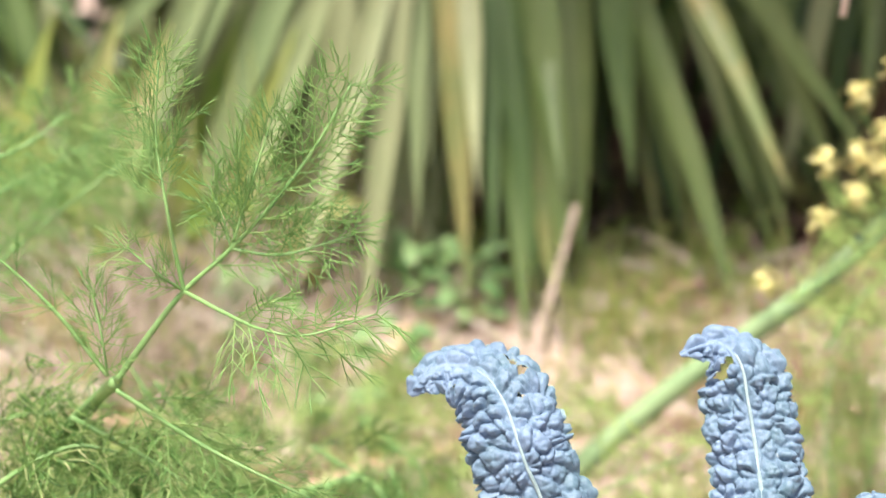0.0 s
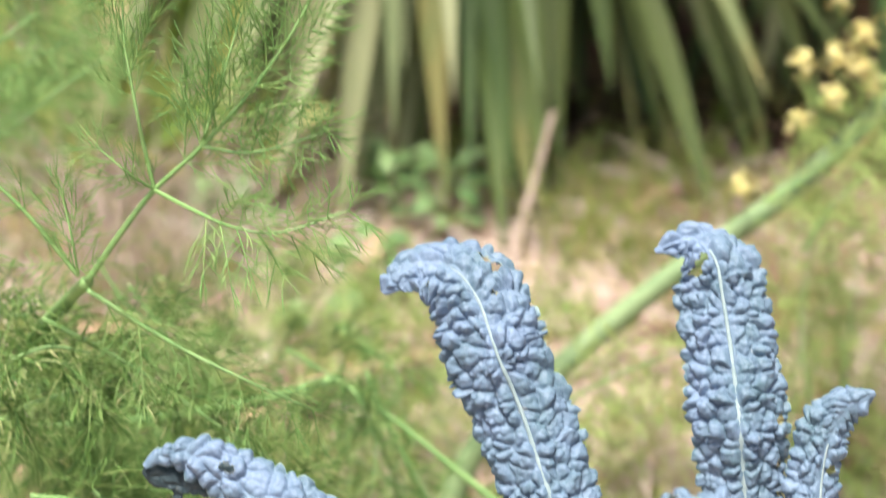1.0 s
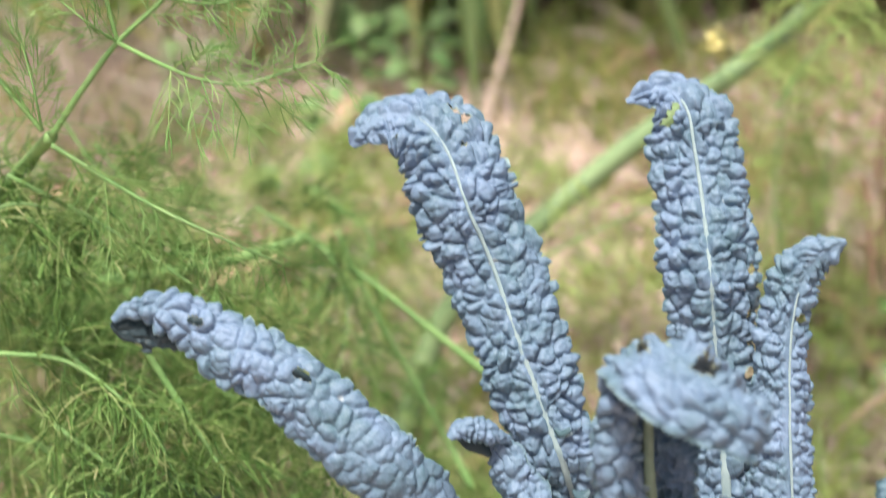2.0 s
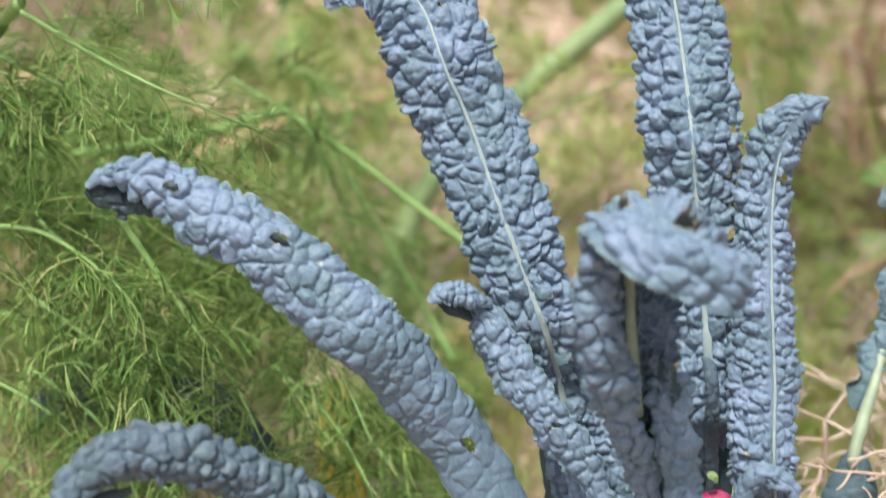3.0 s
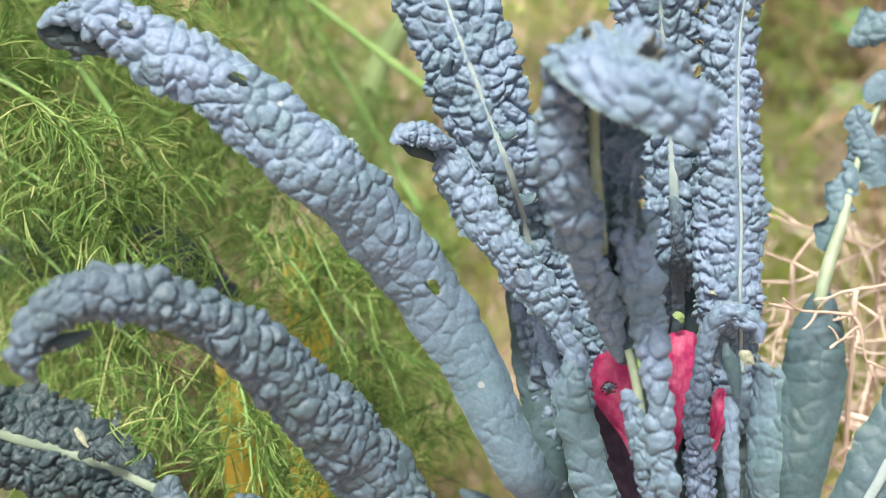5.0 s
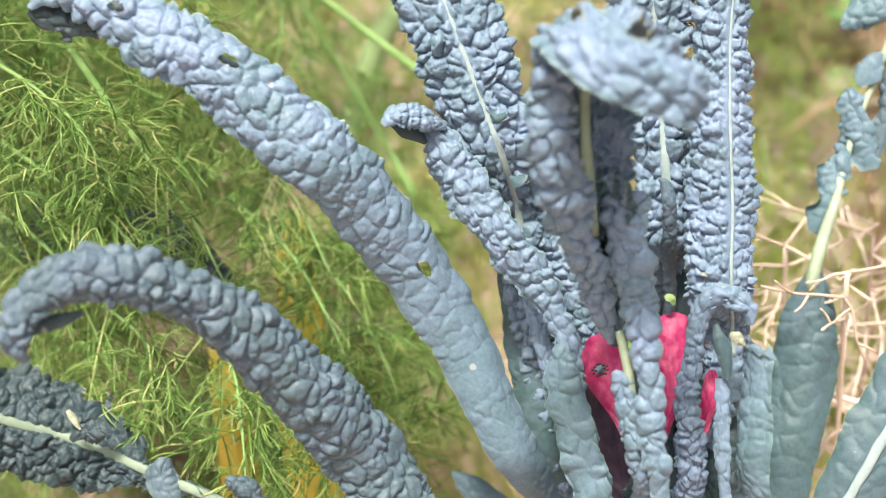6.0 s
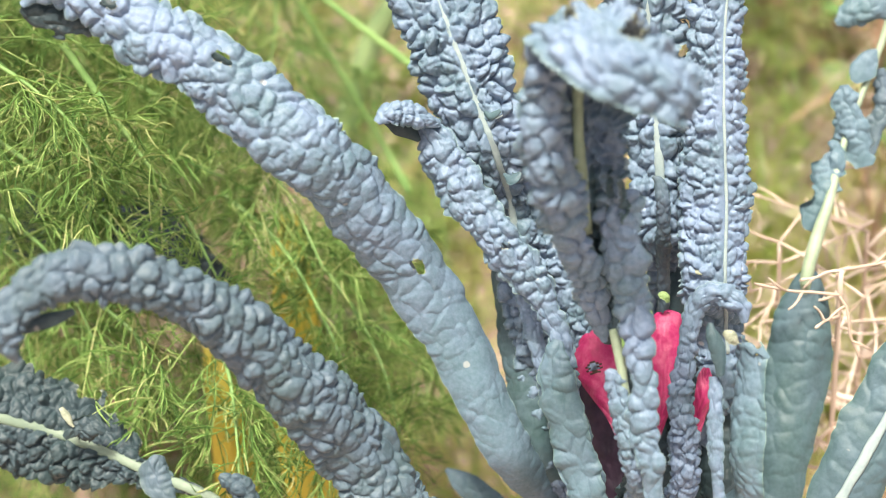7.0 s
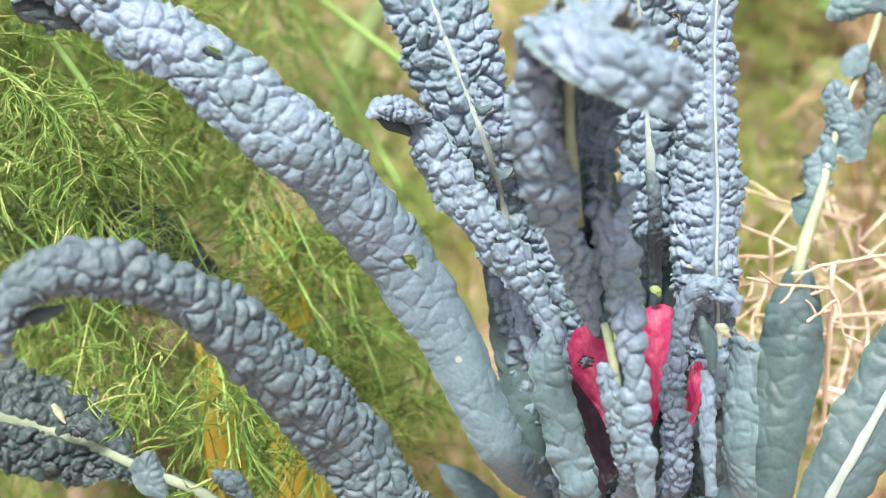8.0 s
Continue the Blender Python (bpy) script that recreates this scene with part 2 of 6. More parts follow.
def ground_z(x, y):
    """The bed lies low in front and climbs a gentle bank behind."""
    u = np.clip((np.asarray(y, dtype=float) - 0.9) / 1.3, 0, 1)
    z = 0.44 * u * u * (3 - 2 * u)
    near = np.exp(-((np.asarray(x, dtype=float)) ** 2 + (np.asarray(y, dtype=float) - 1.5) ** 2) / 30.0)
    return z + near * (0.05 * (soft_noise(np.asarray(x) * 2.3 + 40, np.asarray(y) * 2.3 + 40, 3) - 0.5) + 0.03 * (soft_noise(np.asarray(x) * 9 + 90, np.asarray(y) * 9 + 90, 4) - 0.5))


# ---- ground ----
def build_ground():
    g = np.linspace(-1, 1, 161)
    lat = np.sign(g) * (np.abs(g) * 2.2 + np.abs(g) ** 9 * 900)
    x, y = np.meshgrid(lat, lat + 1.4, indexing="ij")
    v = np.stack([x, y, ground_z(x, y)], -1).reshape(-1, 3)
    n = len(g)
    i, j = np.meshgrid(np.arange(n - 1), np.arange(n - 1), indexing="ij")
    a = (i * n + j).reshape(-1)
    tagged(sheet("ground", v, np.stack([a, a + n, a + n + 1, a + 1], -1), [SOIL]),
           "tan bare garden soil rising to a low bank", "ground", kind="structure")


build_ground()


# ---- kale ----
CROWN = np.array((0.185, 0.80, 0.34))
kale = thing("kale_plant", (CROWN[0] + 0.02, CROWN[1] + 0.02, float(ground_z(0.2, 0.82))),
             "blue-grey blistered kale plant with long narrow leaves rising from one stem", "kale plant")
small_kale = thing("kale_plant", (0.06, 1.3, float(ground_z(0.06, 1.3))),
                   "dark kale plant half hidden behind the feathery fennel", "kale plant")


def kale_leaf(plant, spine, face, curl=(60, 50), roll=None, anchor=0.45, holes=(), seed=0, smooth=0.2, rib=(0.0006, 0.002), cell=0.0088, aspect=1.2, bump=1.0, pale=0, old=0, ribfrom=0.03,
              ribshift=0.0, ribcover=0, under=0, root=True, dark=0, calm=0.0, ribto=0.84, frill=0.0, lower=0.0, teal=0, label=""):
    """A strap leaf from tip to base along spine rows (x, y, z, half width), margins rolled under by curl degrees at the
    tip and at the base, its blade puckered; the rib lies along the middle."""
    rows = [tuple(r) for r in spine]
    whole = len(rows)
    if root:
        last = np.array(rows[-1][:3])
        foot = CROWN + np.array([0.012 * math.cos(seed * 2.4), 0.012 * math.sin(seed * 2.4), 0.012 * math.sin(seed)])
        rows += [(*(last * 0.45 + foot * 0.55), 0.010), (*foot, 0.006)]
    length = sum(math.dist(a[:3], b[:3]) for a, b in zip(rows, rows[1:]))
    n, m = max(24, int(length / 0.00095)), 81 if len(spine) > 8 else 61
    q, s = glide(rows, n)
    p, half = q[:, :3], np.maximum(q[:, 3], 0.0012)
    half = np.maximum(half - (0.0026 * bump if bump < 0.9 else 0), 0.75 * half)
    t = unit(np.gradient(p, axis=0))
    for _ in range(6):
        t[1:-1] = unit(t[:-2] + 2 * t[1:-1] + t[2:])
    f = np.asarray(face)
    mid = int(n * anchor)
    nm = np.zeros_like(t)
    nm[mid] = unit(f - (t[mid] @ f) * t[mid])
    for k in range(mid + 1, n):
        nm[k] = unit(nm[k - 1] - (nm[k - 1] @ t[k]) * t[k])
    for k in range(mid - 1, -1, -1):
        nm[k] = unit(nm[k + 1] - (nm[k + 1] @ t[k]) * t[k])
    sd = np.cross(nm, t)
    u = s / s[-1]
    v = np.linspace(-1, 1, m)
    theta = np.radians(curl[0] + (curl[1] - curl[0]) * u)[:, None]
    if roll:
        more = np.radians(roll[0] + (roll[1] - roll[0]) * np.clip((u - 0.22) / 0.12, 0, 1))[:, None]
        theta = np.where((v[None] > 0) == (roll[2] > 0), more, theta)
    theta = theta + 0 * v[None]
    radius = half[:, None] / np.sin(np.minimum(theta, np.pi / 2))
    phi = v[None] * theta
    ss = np.repeat(s[:, None], m, 1)
    arc = radius * phi
    wob = 1 + 0.10 * (soft_noise(ss / 0.022, np.repeat(np.sign(v)[None], n, 0) * 3, seed + 20) - 0.5) + (0.07 + 0.10 * u[:, None] * smooth) * (soft_noise(ss / 0.011, np.repeat(np.sign(v)[None], n, 0) * 3, seed + 23) - 0.5)
    if frill:
        side, rim = np.repeat(np.sign(v)[None], n, 0), np.abs(v)[None] ** 1.5
        wave = 0.65 * soft_noise(ss / 0.013, side * 3, seed + 120) + 0.35 * soft_noise(ss / 0.005, side * 3, seed + 121) - 0.5
        wob = wob * (1 + 1.7 * frill * rim * wave)
    x, z = radius * np.sin(phi) * wob, -radius * (1 - np.cos(phi))
    if frill:
        z = z + 1.5 * frill * half[:, None] * np.abs(v)[None] ** 4 * (soft_noise(ss / 0.010, side * 5, seed + 122) - 0.35)
    crisp = 0.42 + 0.85 * max(0.0, 0.92 - bump)
    h = 0.86 * blisters(ss, arc, cell, seed, aspect, crisp) + 0.24 * blisters(ss + 0.3, arc + 0.2, cell * 0.55, seed + 31, crisp=crisp) + 0.04 * (soft_noise(ss / (0.16 * cell), arc / (0.16 * cell), seed + 33) - 0.5)
    h = h * (0.66 + 0.62 * soft_noise(ss / 0.019 + 7, arc / 0.014 + 3, seed + 44))
    lumps = soft_noise(ss / 0.03, arc / 0.02, seed + 40) - 0.5
    flatter = np.clip(1 - smooth * (0.25 + 1.1 * u[:, None]), 0.12, 1)
    if calm:
        k = np.clip((u[:, None] - calm + 0.12) / 0.28, 0, 1)
        flatter = flatter * (1 - 0.58 * k * k * (3 - 2 * k) * (0.65 + 0.6 * soft_noise(ss / 0.02, arc / 0.02, seed + 80)))
    low = np.clip((half[:, None] - 0.002) / 0.005, 0.1, 1)
    away = 1 - 0.95 * np.exp(-((arc - ribshift * half[:, None]) / np.minimum(0.0022 + 0.0016 * soft_noise(ss / 0.008, np.sign(arc) * 7.0, seed + 60), 0.22 * half[:, None])) ** 2) * (0.15 if ribcover else 1)
    plainer = np.clip(0.8 - 1.6 * flatter * bump, 0, 0.32)
    h = h * (1 - plainer) + plainer * (0.15 + 0.9 * soft_noise(ss / (1.5 * cell), arc / (1.1 * cell), seed + 90))
    amp = bump * 0.0096 * (1 + 0.5 * (crisp - 0.42)) * cell / 0.0088
    lift = (amp * (h - 0.4) * flatter * low * away) + 0.0022 * lumps * low
    lift = lift + 0.0016 * (np.abs(v)[None] ** 6) * (soft_noise(ss / 0.009, np.sign(v)[None] * 5.0 + 0 * ss, seed + 50) - 0.5)
    radial = np.sin(phi)[..., None] * sd[:, None] + np.cos(phi)[..., None] * nm[:, None]
    verts = p[:, None] + x[..., None] * sd[:, None] + z[..., None] * nm[:, None] + lift[..., None] * radial
    i, j = np.meshgrid(np.arange(n - 1), np.arange(m - 1), indexing="ij")
    keep, slots = np.ones(i.shape, dtype=bool), np.zeros(i.shape, dtype=int)
    along = np.cos(phi)[..., None] * sd[:, None] - np.sin(phi)[..., None] * nm[:, None]
    for hu, hv, hr in holes:
        k = int(hu * (n - 1))
        dx, dy = ss - s[k], arc - hv * float(radius[k, -1] * theta[k, -1])
        d = np.hypot(dx, dy * 1.25)
        turn = np.arctan2(dy, dx)
        edge = hr * (1 + 0.22 * np.sin(turn * 2 + seed) + 0.14 * np.sin(turn * 3 + seed * 2.1) + 0.07 * np.sin(turn * 7 + seed))
        gap = (d - edge)
        mid_gap = 0.25 * (gap[:-1, :-1] + gap[1:, :-1] + gap[:-1, 1:] + gap[1:, 1:])
        keep &= mid_gap > 0
        slots[(mid_gap > 0) & (mid_gap < 0.0007)] = 1
        push = np.where((np.abs(gap) < 0.0011), -gap, 0) / np.maximum(d, 1e-6)
        verts = verts + (push * dx)[..., None] * t[:, None] + (push * dy)[..., None] * along
    a = i * m + j
    faces = np.stack([a, a + 1, a + m + 1, a + m], -1)[keep]
    # Past the fold the underside turns teal, its shade coloured in as well.
    if lower:
        slots[(slots == 0) & (i / n + 0.03 * np.sin(j * 0.4) > lower)] = 2
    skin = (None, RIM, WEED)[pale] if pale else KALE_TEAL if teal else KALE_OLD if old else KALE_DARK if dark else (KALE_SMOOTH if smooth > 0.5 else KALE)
    ob = sheet("leaf", verts.reshape(-1, 3), faces, [skin, RIM] + ([KALE_TEAL] if lower else []), plant, label, slots[keep])
    margin = np.clip((np.abs(v)[None] - (0.7 if frill else 0.86)) / (0.3 if frill else 0.14), 0, 1) + 0 * ss
    margin = np.maximum(margin, np.clip(u[:, None] * 1.2 - 0.55, 0, 0.6) * smooth + 0 * ss)
    # Base end darker: thinner bloom, plus shade of upper leaves put into colour.
    if calm:
        margin = np.maximum(margin, np.clip((u[:, None] - calm + 0.22) * 1.9, 0, 0.8) * (0.7 + 0.5 * soft_noise(ss / 0.016, arc / 0.012, seed + 130)))
    margin = np.where(np.abs(v)[None] < 0.9, np.minimum(margin, 0.88), margin)
    at = ob.data.attributes.new("margin", "FLOAT", "POINT")
    at.data.foreach_set("value", margin.astype(np.float32).ravel())
    take = slice(int(n * ribfrom), int(n * (ribto if root else 1)), 3)
    r = np.linspace(rib[0], rib[1], n)[take]
    shift = (radius * np.sin(ribshift * theta))[take, -1:]
    drop = -0.0022 if under else 0.0004 - 0.006 * ribcover
    sway = (soft_noise(s / 0.011, s * 0, seed + 70) - 0.5)[take, None] * 0.0005
    r = r * (0.85 + 0.3 * soft_noise(s / 0.006, s * 0, seed + 71)[take])
    rv, rf = tube_mesh(p[take] + (shift + sway) * sd[take] + nm[take] * drop, r, 10, 0.6 if under else 0.42, tuple(nm[n // 2]))
    sheet("midrib", rv, rf, [STALK if under else RIB_DARK if dark else RIB], ob, "pale midrib")
    return ob


def kale_stalk(plant, rows, label):
    q, s = glide(rows, 60)
    wob = 1 + 0.12 * (soft_noise(s / 0.012, s * 0, 5) - 0.5)
    v, f = tube_mesh(q[:, :3], q[:, 3] * wob, 12)
    sheet("stalk", v, f, [STALK], plant, label)


def kale_trunk(plant, foot, top, r):
    q, s = glide([(*foot, r * 1.3), (foot[0] + 0.01, foot[1], (foot[2] + top[2]) / 2, r), (*top, r * 0.9)], 50)
    wob = 1 + 0.25 * (soft_noise(s / 0.02, s * 0, 8) - 0.5)
    v, f = tube_mesh(q[:, :3], q[:, 3] * wob, 16)
    sheet("stem", v, f, [WOODY], plant, "thick grey-green stem with leaf scars")


flower = thing("magenta_leaf_rosette", tuple(CROWN + np.array((0.0, -0.01, 0.05))), "deep magenta veined leaves tucked inside the kale heart", "red leaves")


def petal(plant, spine, face, label="", hole=None):
    q, s = glide(spine, 60)
    p, half, m = q[:, :3], q[:, 3], 21
    t = unit(np.gradient(p, axis=0))
    f = np.asarray(face)
    nm = unit(f - (t @ f)[:, None] * t)
    sd = np.cross(nm, t)
    v = np.linspace(-1, 1, m)
    phi = v[None] * np.radians(62)
    rad = half[:, None] / math.sin(np.radians(62))
    ss = np.repeat(s[:, None], m, 1)
    vein = np.abs(np.sin((ss / 0.011 + np.abs(v)[None] * 1.3) * np.pi)) ** 0.5
    lift = 0.0010 * vein + 0.0016 * (soft_noise(ss / 0.012, v[None] * 2 + 0 * ss, 77) - 0.5) - 0.0012 * np.exp(-(v[None] / 0.08) ** 2)
    x, z = rad * np.sin(phi), -rad * (1 - np.cos(phi)) + lift
    verts = p[:, None] + x[..., None] * sd[:, None] + z[..., None] * nm[:, None]
    i, j = np.meshgrid(np.arange(59), np.arange(m - 1), indexing="ij")
    if hole:
        far = np.hypot(ss - hole[0] * s[-1], v[None] * half[:, None] - hole[1] * half[:, None]) - hole[2] * (1 + 0.3 * np.sin(ss * 2600))
        keep, worn = far[:-1, :-1] > 0, (far[:-1, :-1] < 0.0012).astype(int)
    else:
        keep, worn = np.ones(i.shape, dtype=bool), np.zeros(i.shape, dtype=int)
    a = (i * m + j)[keep]
    sheet("leaf", verts.reshape(-1, 3), np.stack([a, a + 1, a + m + 1, a + m], -1), [PETAL_DARK if "dark" in label else PETAL, SHADE_AND_RIM_BROWN], plant, label, worn[keep])


# ---- fennel ----
fennel = thing("fennel_plant", (-0.30, 1.15, float(ground_z(-0.3, 1.15))), "feathery green fennel plant with thread-like leaves and jointed stalks", "fennel")
young_fennel = thing("fennel_plant", (0.45, 1.75, float(ground_z(0.45, 1.75))), "soft green young fennel growth on the bank", "fennel")


def fennel_frond(plant, points, r0, r1, start=0.0, reach=0.04, count=12, seed=0, fil=0.022, droop=0.3, bush=1, deep=0):
    """A jointed stem through points; from start on, pairs of side sprays split into fine curved threads."""
    rng = np.random.default_rng(seed + 100)
    q, s = glide(points, 60)
    wave = 1 + 0.10 * np.sin(s / 0.02)
    v, f = tube_mesh(q, np.linspace(r0, r1, 60) * wave, 8)
    stem = sheet("stalk", v, f, [FENNEL_STEM], plant)
    if not bush:
        return
    t = unit(np.gradient(q, axis=0))
    sprays, threads = [], []
    for k in range(count):
        u = start + (1 - start) * (k + 0.3 * rng.random()) / max(count - 1, 1)
        i = min(int(u * 59), 59)
        out = unit(np.cross(t[i], rng.normal(size=3)))
        for sgn in (1, -1):
            size = reach * (1.05 - 0.6 * (u - start) / max(1 - start, 0.01)) * rng.uniform(0.55, 1.15)
            d = unit(t[i] * rng.uniform(0.35, 0.9) + sgn * out + rng.normal(size=3) * 0.25)
            w = np.linspace(0, 1, 5)[:, None]
            c = q[i] + d * w * size + np.array([0, 0, -1.0]) * droop * size * 0.5 * w ** 2
            sprays.append(c)
            pin = unit(c[-1] - c[0])
            flat = unit(np.cross(pin, rng.normal(size=3)))
            for b in range(5):
                base = c[min(b + 1, 4)]
                for hand in (1, -1, 0) if b == 4 else (1, -1):
                    e = unit(pin * rng.uniform(0.35, 0.8) * 1.0 + hand * flat * rng.uniform(0.7, 1.3) + rng.normal(size=3) * 0.3)
                    ln = fil * rng.uniform(0.5, 1.15) * (1.1 - 0.1 * b)
                    x = np.linspace(0, 1, 6)[:, None]
                    goal = unit(pin * 0.9 + np.array([0, 0, -droop]) + rng.normal(size=3) * (0.75 if deep == 1 else 0.7))
                    h = base + ln * (e * x + (goal - e) * (0.28 if deep == 1 else 0.34) * x ** 2)
                    threads.append(h)
                    for fork, odds in ((1, 0.7), (2, 0.6), (3, 0.5)):
                        if rng.random() < odds:
                            g = unit(e + flat * rng.choice((-0.5, 0.5)) + rng.normal(size=3) * 0.2)
                            threads.append(h[fork] + ln * (0.7 - 0.1 * fork) * (g * x + (goal - g) * 0.5 * x ** 2))
    sp, th = np.array(sprays), np.array(threads)
    a, fa = thread_mesh(sp, np.full(sp.shape[:2], 0.00055) * np.linspace(1.1, 0.6, 5))
    b, fb = thread_mesh(th, np.full(th.shape[:2], 0.00047 if deep else 0.00035) * np.array([1.0, 1.0, 1.0, 0.95, 0.85, 0.5]))
    sheet("frond", np.vstack([a, b]), np.vstack([fa, fb + len(a)]), [(FENNEL, FENNEL_DEEP, FENNEL_SOFT)[deep]], plant)["kind"] = "stuff"


def fennel_plume(plant, points, r0, r1, start=0.0, reach=0.04, count=8, seed=0, fil=0.018, droop=0.2, lift=0.0):
    """A sharp spray: opposite pinnae along the axis, each with spaced pairs of fine forked threads."""
    rng = np.random.default_rng(seed + 300)
    q, s = glide(points, 60)
    v, f = tube_mesh(q, np.linspace(r0, r1, 60) * (1 + 0.08 * np.sin(s / 0.02)), 8)
    sheet("stalk", v, f, [FENNEL_STEM], plant)
    t = unit(np.gradient(q, axis=0))
    x = np.linspace(0, 1, 6)[:, None]
    down = np.array([0.0, 0.0, -1.0])
    ribs, threads = [], []

    def filament(base, way, bend, length):
        h = base + length * (way * x + bend * 0.36 * x ** 2)
        threads.append(h)
        side = unit(np.cross(way, rng.normal(size=3)))
        for i, spread in ((2, 1), (3, -1)):
            if rng.random() < 0.52:
                g = unit(way + spread * side * rng.uniform(0.35, 0.7))
                threads.append(h[i] + length * rng.uniform(0.35, 0.6) * (g * x + bend * 0.25 * x ** 2))

    for k in range(count):
        u = start + (1 - start) * (k / max(count - 1, 1)) ** 0.9
        i = min(int(u * 59), 59)
        out = unit(np.cross(t[i], np.array([0.25 * math.sin(k * 1.7 + seed), -1.0, 0.3])))
        for hand in (1, -1):
            d = unit(t[i] * rng.uniform(0.7, 1.1) + hand * out * rng.uniform(0.6, 1.0) + rng.normal(size=3) * 0.22)
            ln = reach * (1.1 - 0.75 * (u - start) / max(1 - start, 0.01)) * rng.uniform(0.7, 1.15)
            w = np.linspace(0, 1, 7)[:, None]
            c = q[i] + d * w * ln + (down * droop + np.array([0, 0, lift])) * ln * 0.35 * w ** 2
            ribs.append(c)
            face = unit(np.cross(d, unit(rng.normal(size=3) * 0.6 + np.array([0, -1.0, 0.2]))))
            steps = max(2, int(ln / 0.0065))
            for b in range(steps + 1):
                a = min(6.0, 6 * (b + 0.6) / (steps + 0.6))
                base = c[int(a)] + (c[min(int(a) + 1, 6)] - c[int(a)]) * (a - int(a))
                for turn in (1, -1) if b < steps else (0.3, -0.3, 0.0):
                    way = unit(d * rng.uniform(0.5, 0.9) + turn * face * rng.uniform(0.7, 1.1) + rng.normal(size=3) * 0.22)
                    bend = unit(d * 0.6 + np.array([0, 0, lift * 2 - droop]) + rng.normal(size=3) * 0.25)
                    filament(base, way, bend, fil * rng.uniform(0.6, 1.15) * (1.1 - 0.35 * b / max(steps, 1)))
    rb, th = np.array(ribs), np.array(threads)
    a, fa = thread_mesh(rb, np.full(rb.shape[:2], 0.00050) * np.linspace(1.15, 0.6, 7))
    b, fb = thread_mesh(th, np.full(th.shape[:2], 0.00035) * np.array([1.1, 1.0, 1.0, 0.95, 0.85, 0.5]))
    sheet("frond", np.vstack([a, b]), np.vstack([fa, fb + len(a)]), [FENNEL], plant)["kind"] = "stuff"


# -- leaves and sprays --
kale_leaf(kale, [(-0.1342, 0.8327, 0.7264, 0.0022), (-0.1261, 0.8343, 0.732, 0.0062), (-0.1118, 0.8338, 0.7332, 0.0105), (-0.0965, 0.8308, 0.7289, 0.0147), (-0.084, 0.8259, 0.7217, 0.0177), (-0.0708, 0.8199, 0.715, 0.0195), (-0.0416, 0.8102, 0.7011, 0.0212), (-0.0128, 0.7995, 0.6769, 0.023), (0.0164, 0.7903, 0.6488, 0.0231), (0.0469, 0.7985, 0.6049, 0.0226), (0.071, 0.8007, 0.5641, 0.0213), (0.0954, 0.7911, 0.5184, 0.0191), (0.1232, 0.7691, 0.454, 0.0156)], (-0.05, -0.77, 0.63), curl=(60, 52), bump=0.62, cell=0.0102, holes=((0.092, 0.12, 0.0036), (0.212, 0.3, 0.0044), (0.525, 0.12, 0.0046)), seed=1, smooth=0.5, calm=0.5, frill=0.08, rib=(0.0004, 0.003), ribcover=1, label='long blue-grey blistered leaf arching outward with chewed holes')
# Dark pieces under leaf tips: the hollow's shade is put into the colour.
kale_leaf(kale, [(-0.1353, 0.8346, 0.7236, 0.0022), (-0.1277, 0.8363, 0.7194, 0.0081), (-0.1145, 0.8365, 0.7151, 0.0106), (-0.1026, 0.8347, 0.7123, 0.0081), (-0.0935, 0.8321, 0.7113, 0.0022)], (0.14, -0.90, 0.41), curl=(40, 40), seed=51, smooth=0.3, bump=0.45, cell=0.007, holes=((0.35, -0.95, 0.004), (0.7, -0.95, 0.005)), rib=(0.0003, 0.0004), ribcover=1, root=False, dark=1, label='folded tip of the leaf, coloured dark for its shaded hollow')
kale_leaf(kale, [(0.0549, 0.8274, 0.6500, 0.0019), (0.0617, 0.8257, 0.6483, 0.0060), (0.0686, 0.8255, 0.6452, 0.0060), (0.0740, 0.8237, 0.6394, 0.0019)], (-0.3, -0.78, 0.55), curl=(40, 40), seed=52, smooth=0.9, bump=0.3, rib=(0.0003, 0.0004), ribcover=1, root=False, dark=1, label='hooked tip, coloured dark for the shaded hollow under its hood')
kale_leaf(kale, [(-0.1337, 0.6843, 0.6201, 0.0028), (-0.126, 0.6891, 0.6212, 0.0042), (-0.1159, 0.6918, 0.6222, 0.0042), (-0.1054, 0.6934, 0.6254, 0.0023)], (0.16, -0.81, 0.56), curl=(40, 40), seed=53, smooth=0.9, bump=0.3, rib=(0.0003, 0.0004), ribcover=1, root=False, dark=1, label='drooping tip, coloured dark for the shade inside it')
# Dark sheets added so the holes in front of them look shaded.
kale_leaf(kale, [(-0.1184, 0.8542, 0.7192, 0.0051), (-0.0997, 0.8523, 0.7162, 0.0082), (-0.0732, 0.8417, 0.703, 0.0106), (-0.0432, 0.8316, 0.6881, 0.0118), (-0.0135, 0.8208, 0.6638, 0.0124), (0.0165, 0.8111, 0.6349, 0.0125), (0.0446, 0.8167, 0.5961, 0.0116)], (0.06, -0.89, 0.45), curl=(40, 40), seed=65, smooth=0.5, bump=0.3, rib=(0.0003, 0.0004), ribcover=1, root=False, dark=1, label='dark sheet added behind the holes of the long leaf')
kale_leaf(kale, [(0.0186, 0.9535, 0.7927, 0.0076), (0.0424, 0.9419, 0.7924, 0.0131), (0.0547, 0.9259, 0.7802, 0.015), (0.0631, 0.9057, 0.7587, 0.0148), (0.0797, 0.9024, 0.7261, 0.0133)], (-0.05, -0.93, 0.37), curl=(40, 40), seed=66, smooth=0.5, bump=0.3, rib=(0.0003, 0.0004), ribcover=1, root=False, dark=1, label='dark sheet added behind the holes of the upright leaf')
